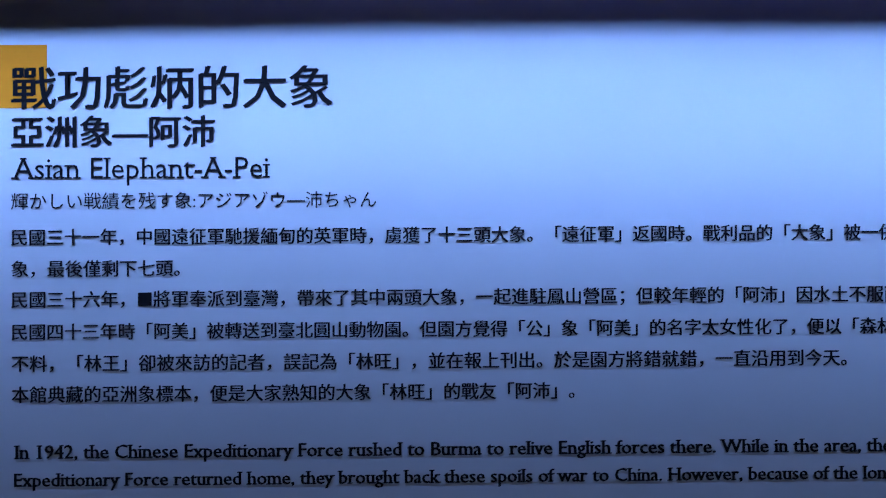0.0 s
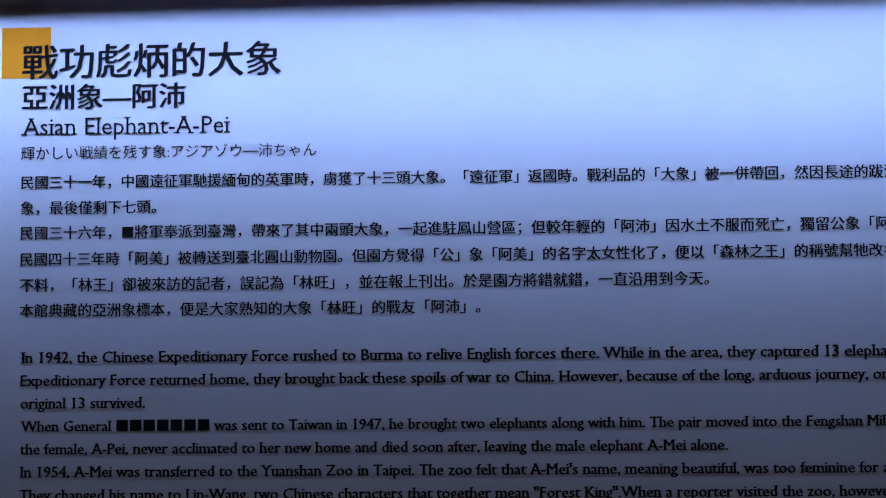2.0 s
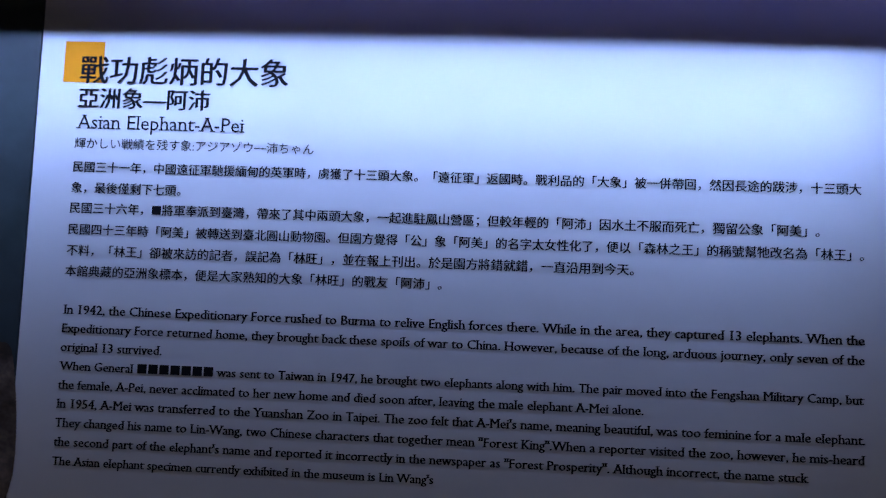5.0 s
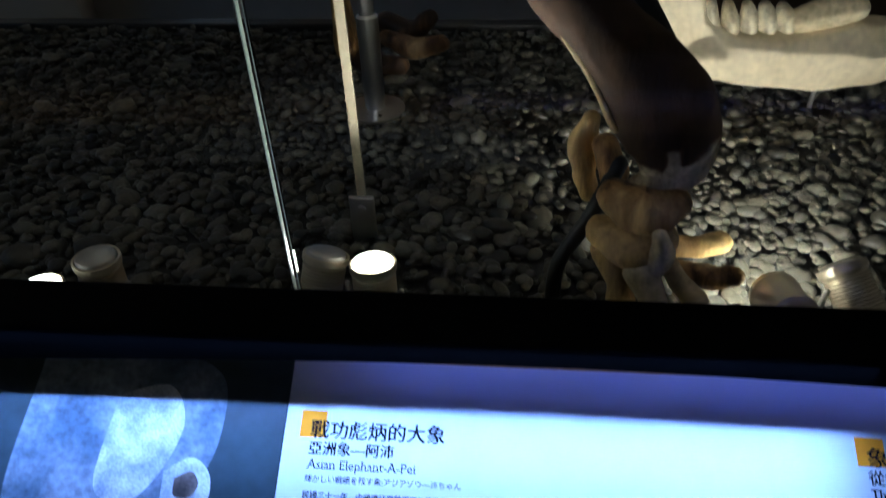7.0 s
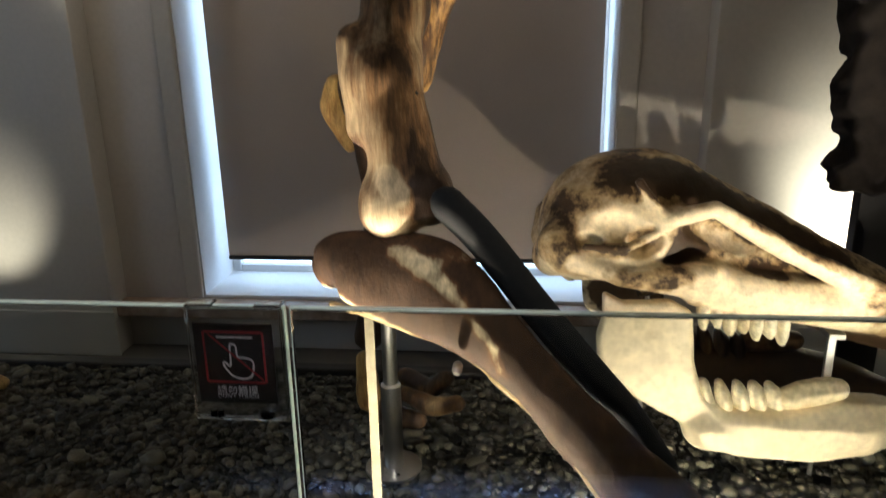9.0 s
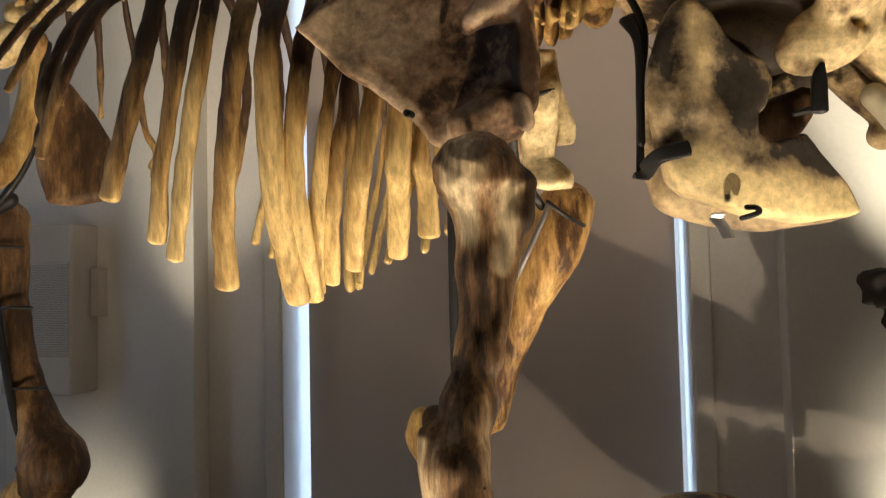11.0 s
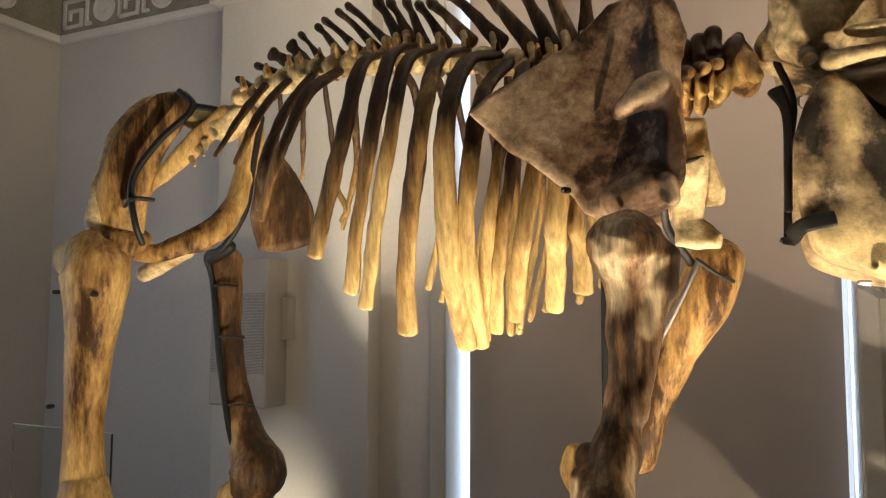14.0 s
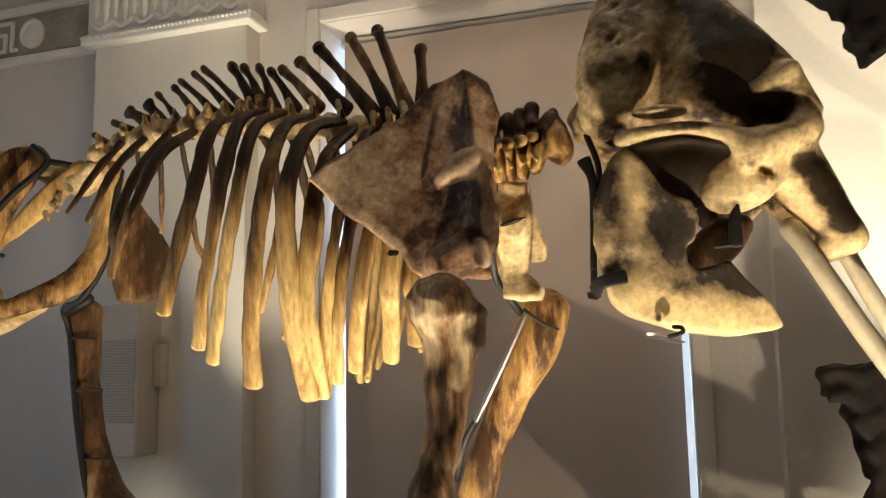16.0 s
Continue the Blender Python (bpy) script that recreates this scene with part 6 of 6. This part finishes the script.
# darker in the hollow below the brow ridge, the creases and along the palate
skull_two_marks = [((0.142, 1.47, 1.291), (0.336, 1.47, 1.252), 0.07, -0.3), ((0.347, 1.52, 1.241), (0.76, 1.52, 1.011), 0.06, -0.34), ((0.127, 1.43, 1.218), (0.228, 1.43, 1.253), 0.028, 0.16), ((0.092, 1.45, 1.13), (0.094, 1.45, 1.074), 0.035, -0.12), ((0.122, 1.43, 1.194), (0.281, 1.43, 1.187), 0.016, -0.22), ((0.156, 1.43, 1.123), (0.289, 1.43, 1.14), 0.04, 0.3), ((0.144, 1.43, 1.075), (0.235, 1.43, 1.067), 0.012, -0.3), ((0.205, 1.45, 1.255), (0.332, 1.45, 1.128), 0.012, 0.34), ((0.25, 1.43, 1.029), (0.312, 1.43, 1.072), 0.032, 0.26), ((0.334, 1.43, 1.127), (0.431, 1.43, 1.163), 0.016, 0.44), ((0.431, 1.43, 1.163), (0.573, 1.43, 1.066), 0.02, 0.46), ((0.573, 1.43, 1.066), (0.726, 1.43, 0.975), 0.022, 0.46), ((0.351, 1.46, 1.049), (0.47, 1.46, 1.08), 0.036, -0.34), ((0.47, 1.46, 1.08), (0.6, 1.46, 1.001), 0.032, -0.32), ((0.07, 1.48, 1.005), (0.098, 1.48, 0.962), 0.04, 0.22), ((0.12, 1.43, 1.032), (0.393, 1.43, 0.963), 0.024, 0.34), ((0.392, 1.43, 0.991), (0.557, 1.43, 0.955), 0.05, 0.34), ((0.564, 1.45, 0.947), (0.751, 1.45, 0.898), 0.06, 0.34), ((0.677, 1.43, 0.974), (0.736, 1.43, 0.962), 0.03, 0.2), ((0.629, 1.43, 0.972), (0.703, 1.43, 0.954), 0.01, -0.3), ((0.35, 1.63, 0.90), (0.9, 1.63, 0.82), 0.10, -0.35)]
part("cranium", stained_and_shaded(carved((0.0, 1.36, 0.76), (1.10, 1.90, 1.32), 0.0082, skull_two, 0.0018), skull_two_marks), M_SKULL2, sk2, "cream face with a dark brown crown")
LOWER = [(0.185, 0.965), (0.235, 0.935), (0.345, 0.945), (0.40, 0.915), (0.412, 0.79), (0.435, 0.705), (0.50, 0.655), (0.64, 0.645), (0.78, 0.675), (0.90, 0.655), (1.06, 0.60), (1.12, 0.56), (1.02, 0.53), (0.89, 0.518), (0.71, 0.520), (0.53, 0.560), (0.38, 0.635), (0.27, 0.70), (0.185, 0.775), (0.175, 0.85), (0.19, 0.90)]


def jaw_two(p):
    q = p.copy()
    q[..., 1] = np.abs(p[..., 1] - 1.63)
    mid = 0.195 - 0.15 * np.clip((q[..., 0] - 0.55) / 0.5, 0, 1) ** 1.4
    d = slab(q, LOWER, mid, 0.036 - 0.016 * np.clip((q[..., 2] - 0.70) / 0.15, 0, 1))
    return smin(d, capsule(q, (0.45, 0.19, 0.60), (0.85, 0.13, 0.585), 0.05, 0.052), 0.05)


# the first two marks make the far half darker than the near one
low_jaw = part("lower_jaw", stained_and_shaded(carved((0.13, 1.36, 0.46), (1.18, 1.90, 1.01), 0.0088, jaw_two, 0.0016), [((0.30, 1.80, 0.80), (0.60, 1.79, 0.62), 0.13, -0.4), ((0.60, 1.79, 0.62), (1.0, 1.70, 0.62), 0.09, -0.4), ((0.395, 1.43, 0.78), (0.40, 1.43, 0.86), 0.018, 0.1), ((0.30, 1.43, 0.92), (0.34, 1.43, 0.94), 0.02, -0.1), ((0.95, 1.52, 0.62), (1.05, 1.56, 0.60), 0.05, -0.12)]), M_JAW2, sk2, "cream lower jaw with worn teeth")
# far-side teeth take the dark brown bone, near ones the enamel
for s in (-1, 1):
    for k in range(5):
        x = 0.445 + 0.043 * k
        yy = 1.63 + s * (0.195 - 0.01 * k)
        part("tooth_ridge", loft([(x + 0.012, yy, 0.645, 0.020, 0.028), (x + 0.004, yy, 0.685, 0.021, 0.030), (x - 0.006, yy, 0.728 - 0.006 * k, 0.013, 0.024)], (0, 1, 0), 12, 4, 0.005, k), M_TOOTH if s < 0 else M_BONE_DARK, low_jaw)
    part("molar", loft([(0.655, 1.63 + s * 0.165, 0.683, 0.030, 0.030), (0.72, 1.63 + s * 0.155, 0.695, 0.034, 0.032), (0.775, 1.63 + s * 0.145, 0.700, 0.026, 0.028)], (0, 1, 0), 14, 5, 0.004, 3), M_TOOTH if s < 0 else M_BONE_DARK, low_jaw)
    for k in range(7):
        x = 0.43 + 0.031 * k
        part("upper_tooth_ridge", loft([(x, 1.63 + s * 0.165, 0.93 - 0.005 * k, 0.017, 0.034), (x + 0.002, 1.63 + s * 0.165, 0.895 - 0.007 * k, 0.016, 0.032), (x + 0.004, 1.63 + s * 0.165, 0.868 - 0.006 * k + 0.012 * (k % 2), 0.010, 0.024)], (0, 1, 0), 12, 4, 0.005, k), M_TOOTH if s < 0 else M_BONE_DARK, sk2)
part("hinge_rod", tube([(0.10, 1.58, 0.975), (0.17, 1.56, 0.972), (0.24, 1.54, 0.972)], 0.004), M_IRON, sk2)
stand = thing("skull_stand", "slim steel stand holding the skull above the pebbles", "stand")
part("rod", tube([(0.745, 1.50, 0.44), (0.748, 1.50, 0.62), (0.752, 1.50, 0.80)], 0.006), M_STEEL, stand)
part("upper_bar", box(0.742, 0.762, 1.494, 1.506, 0.68, 0.835, 0.002), M_STEEL, stand)
part("cradle", box(0.732, 0.772, 1.47, 1.53, 0.835, 0.85, 0.003), M_STEEL, stand)
part("rod", tube([(0.33, 1.63, 0.44), (0.33, 1.63, 0.60), (0.33, 1.63, 0.92)], 0.006), M_STEEL, stand)

# ---- the black fossil on its post ----
fossil = thing("black_fossil_bones", "rough black fossil bones mounted on a black post", "fossil")
LIMB = [(0.79, 1.835), (0.80, 1.745), (0.855, 1.72), (0.885, 1.62), (0.915, 1.50), (0.895, 1.36), (0.95, 1.20), (0.90, 1.155), (0.92, 1.10), (1.20, 1.07), (1.26, 1.60), (1.20, 1.83), (1.0, 1.85)]
UPPER = [(0.84, 3.13), (0.965, 3.03), (0.955, 2.93), (1.02, 2.855), (1.09, 2.90), (1.40, 2.86), (1.90, 2.70), (1.95, 3.20), (1.40, 3.32), (0.92, 3.30)]


def ragged(outline):
    def field(p):
        g = p * 34
        lumps = np.sin(g[..., 0] + 2 * np.sin(g[..., 2] * 0.6)) * np.sin(g[..., 2] * 1.1 + g[..., 1]) + 0.6 * np.sin(g[..., 2] * 2.3 + 1.5 * np.sin(g[..., 0] * 1.7))
        return slab(p, outline, 2.0, 0.07) + 0.010 * lumps
    return field


part("limb_bone", carved((0.72, 1.88, 1.0), (1.34, 2.12, 1.92), 0.012, ragged(LIMB), 0.003), M_FOSSIL, fossil)
part("upper_bone", carved((0.78, 1.88, 2.62), (2.02, 2.12, 3.40), 0.015, ragged(UPPER), 0.003), M_FOSSIL, fossil)
part("shaft_bone", loft([(1.22, 2.0, 1.45, 0.10, 0.07), (1.62, 2.0, 1.75, 0.09, 0.07), (1.85, 2.0, 2.3, 0.09, 0.08), (1.88, 2.0, 2.95, 0.12, 0.09)], (0, 1, 0), 22, 10, 0.025, 9), M_FOSSIL, fossil)
part("post", box(0.99, 1.11, 1.98, 2.03, 0.44, 1.12, 0.004), M_BLACK, fossil)
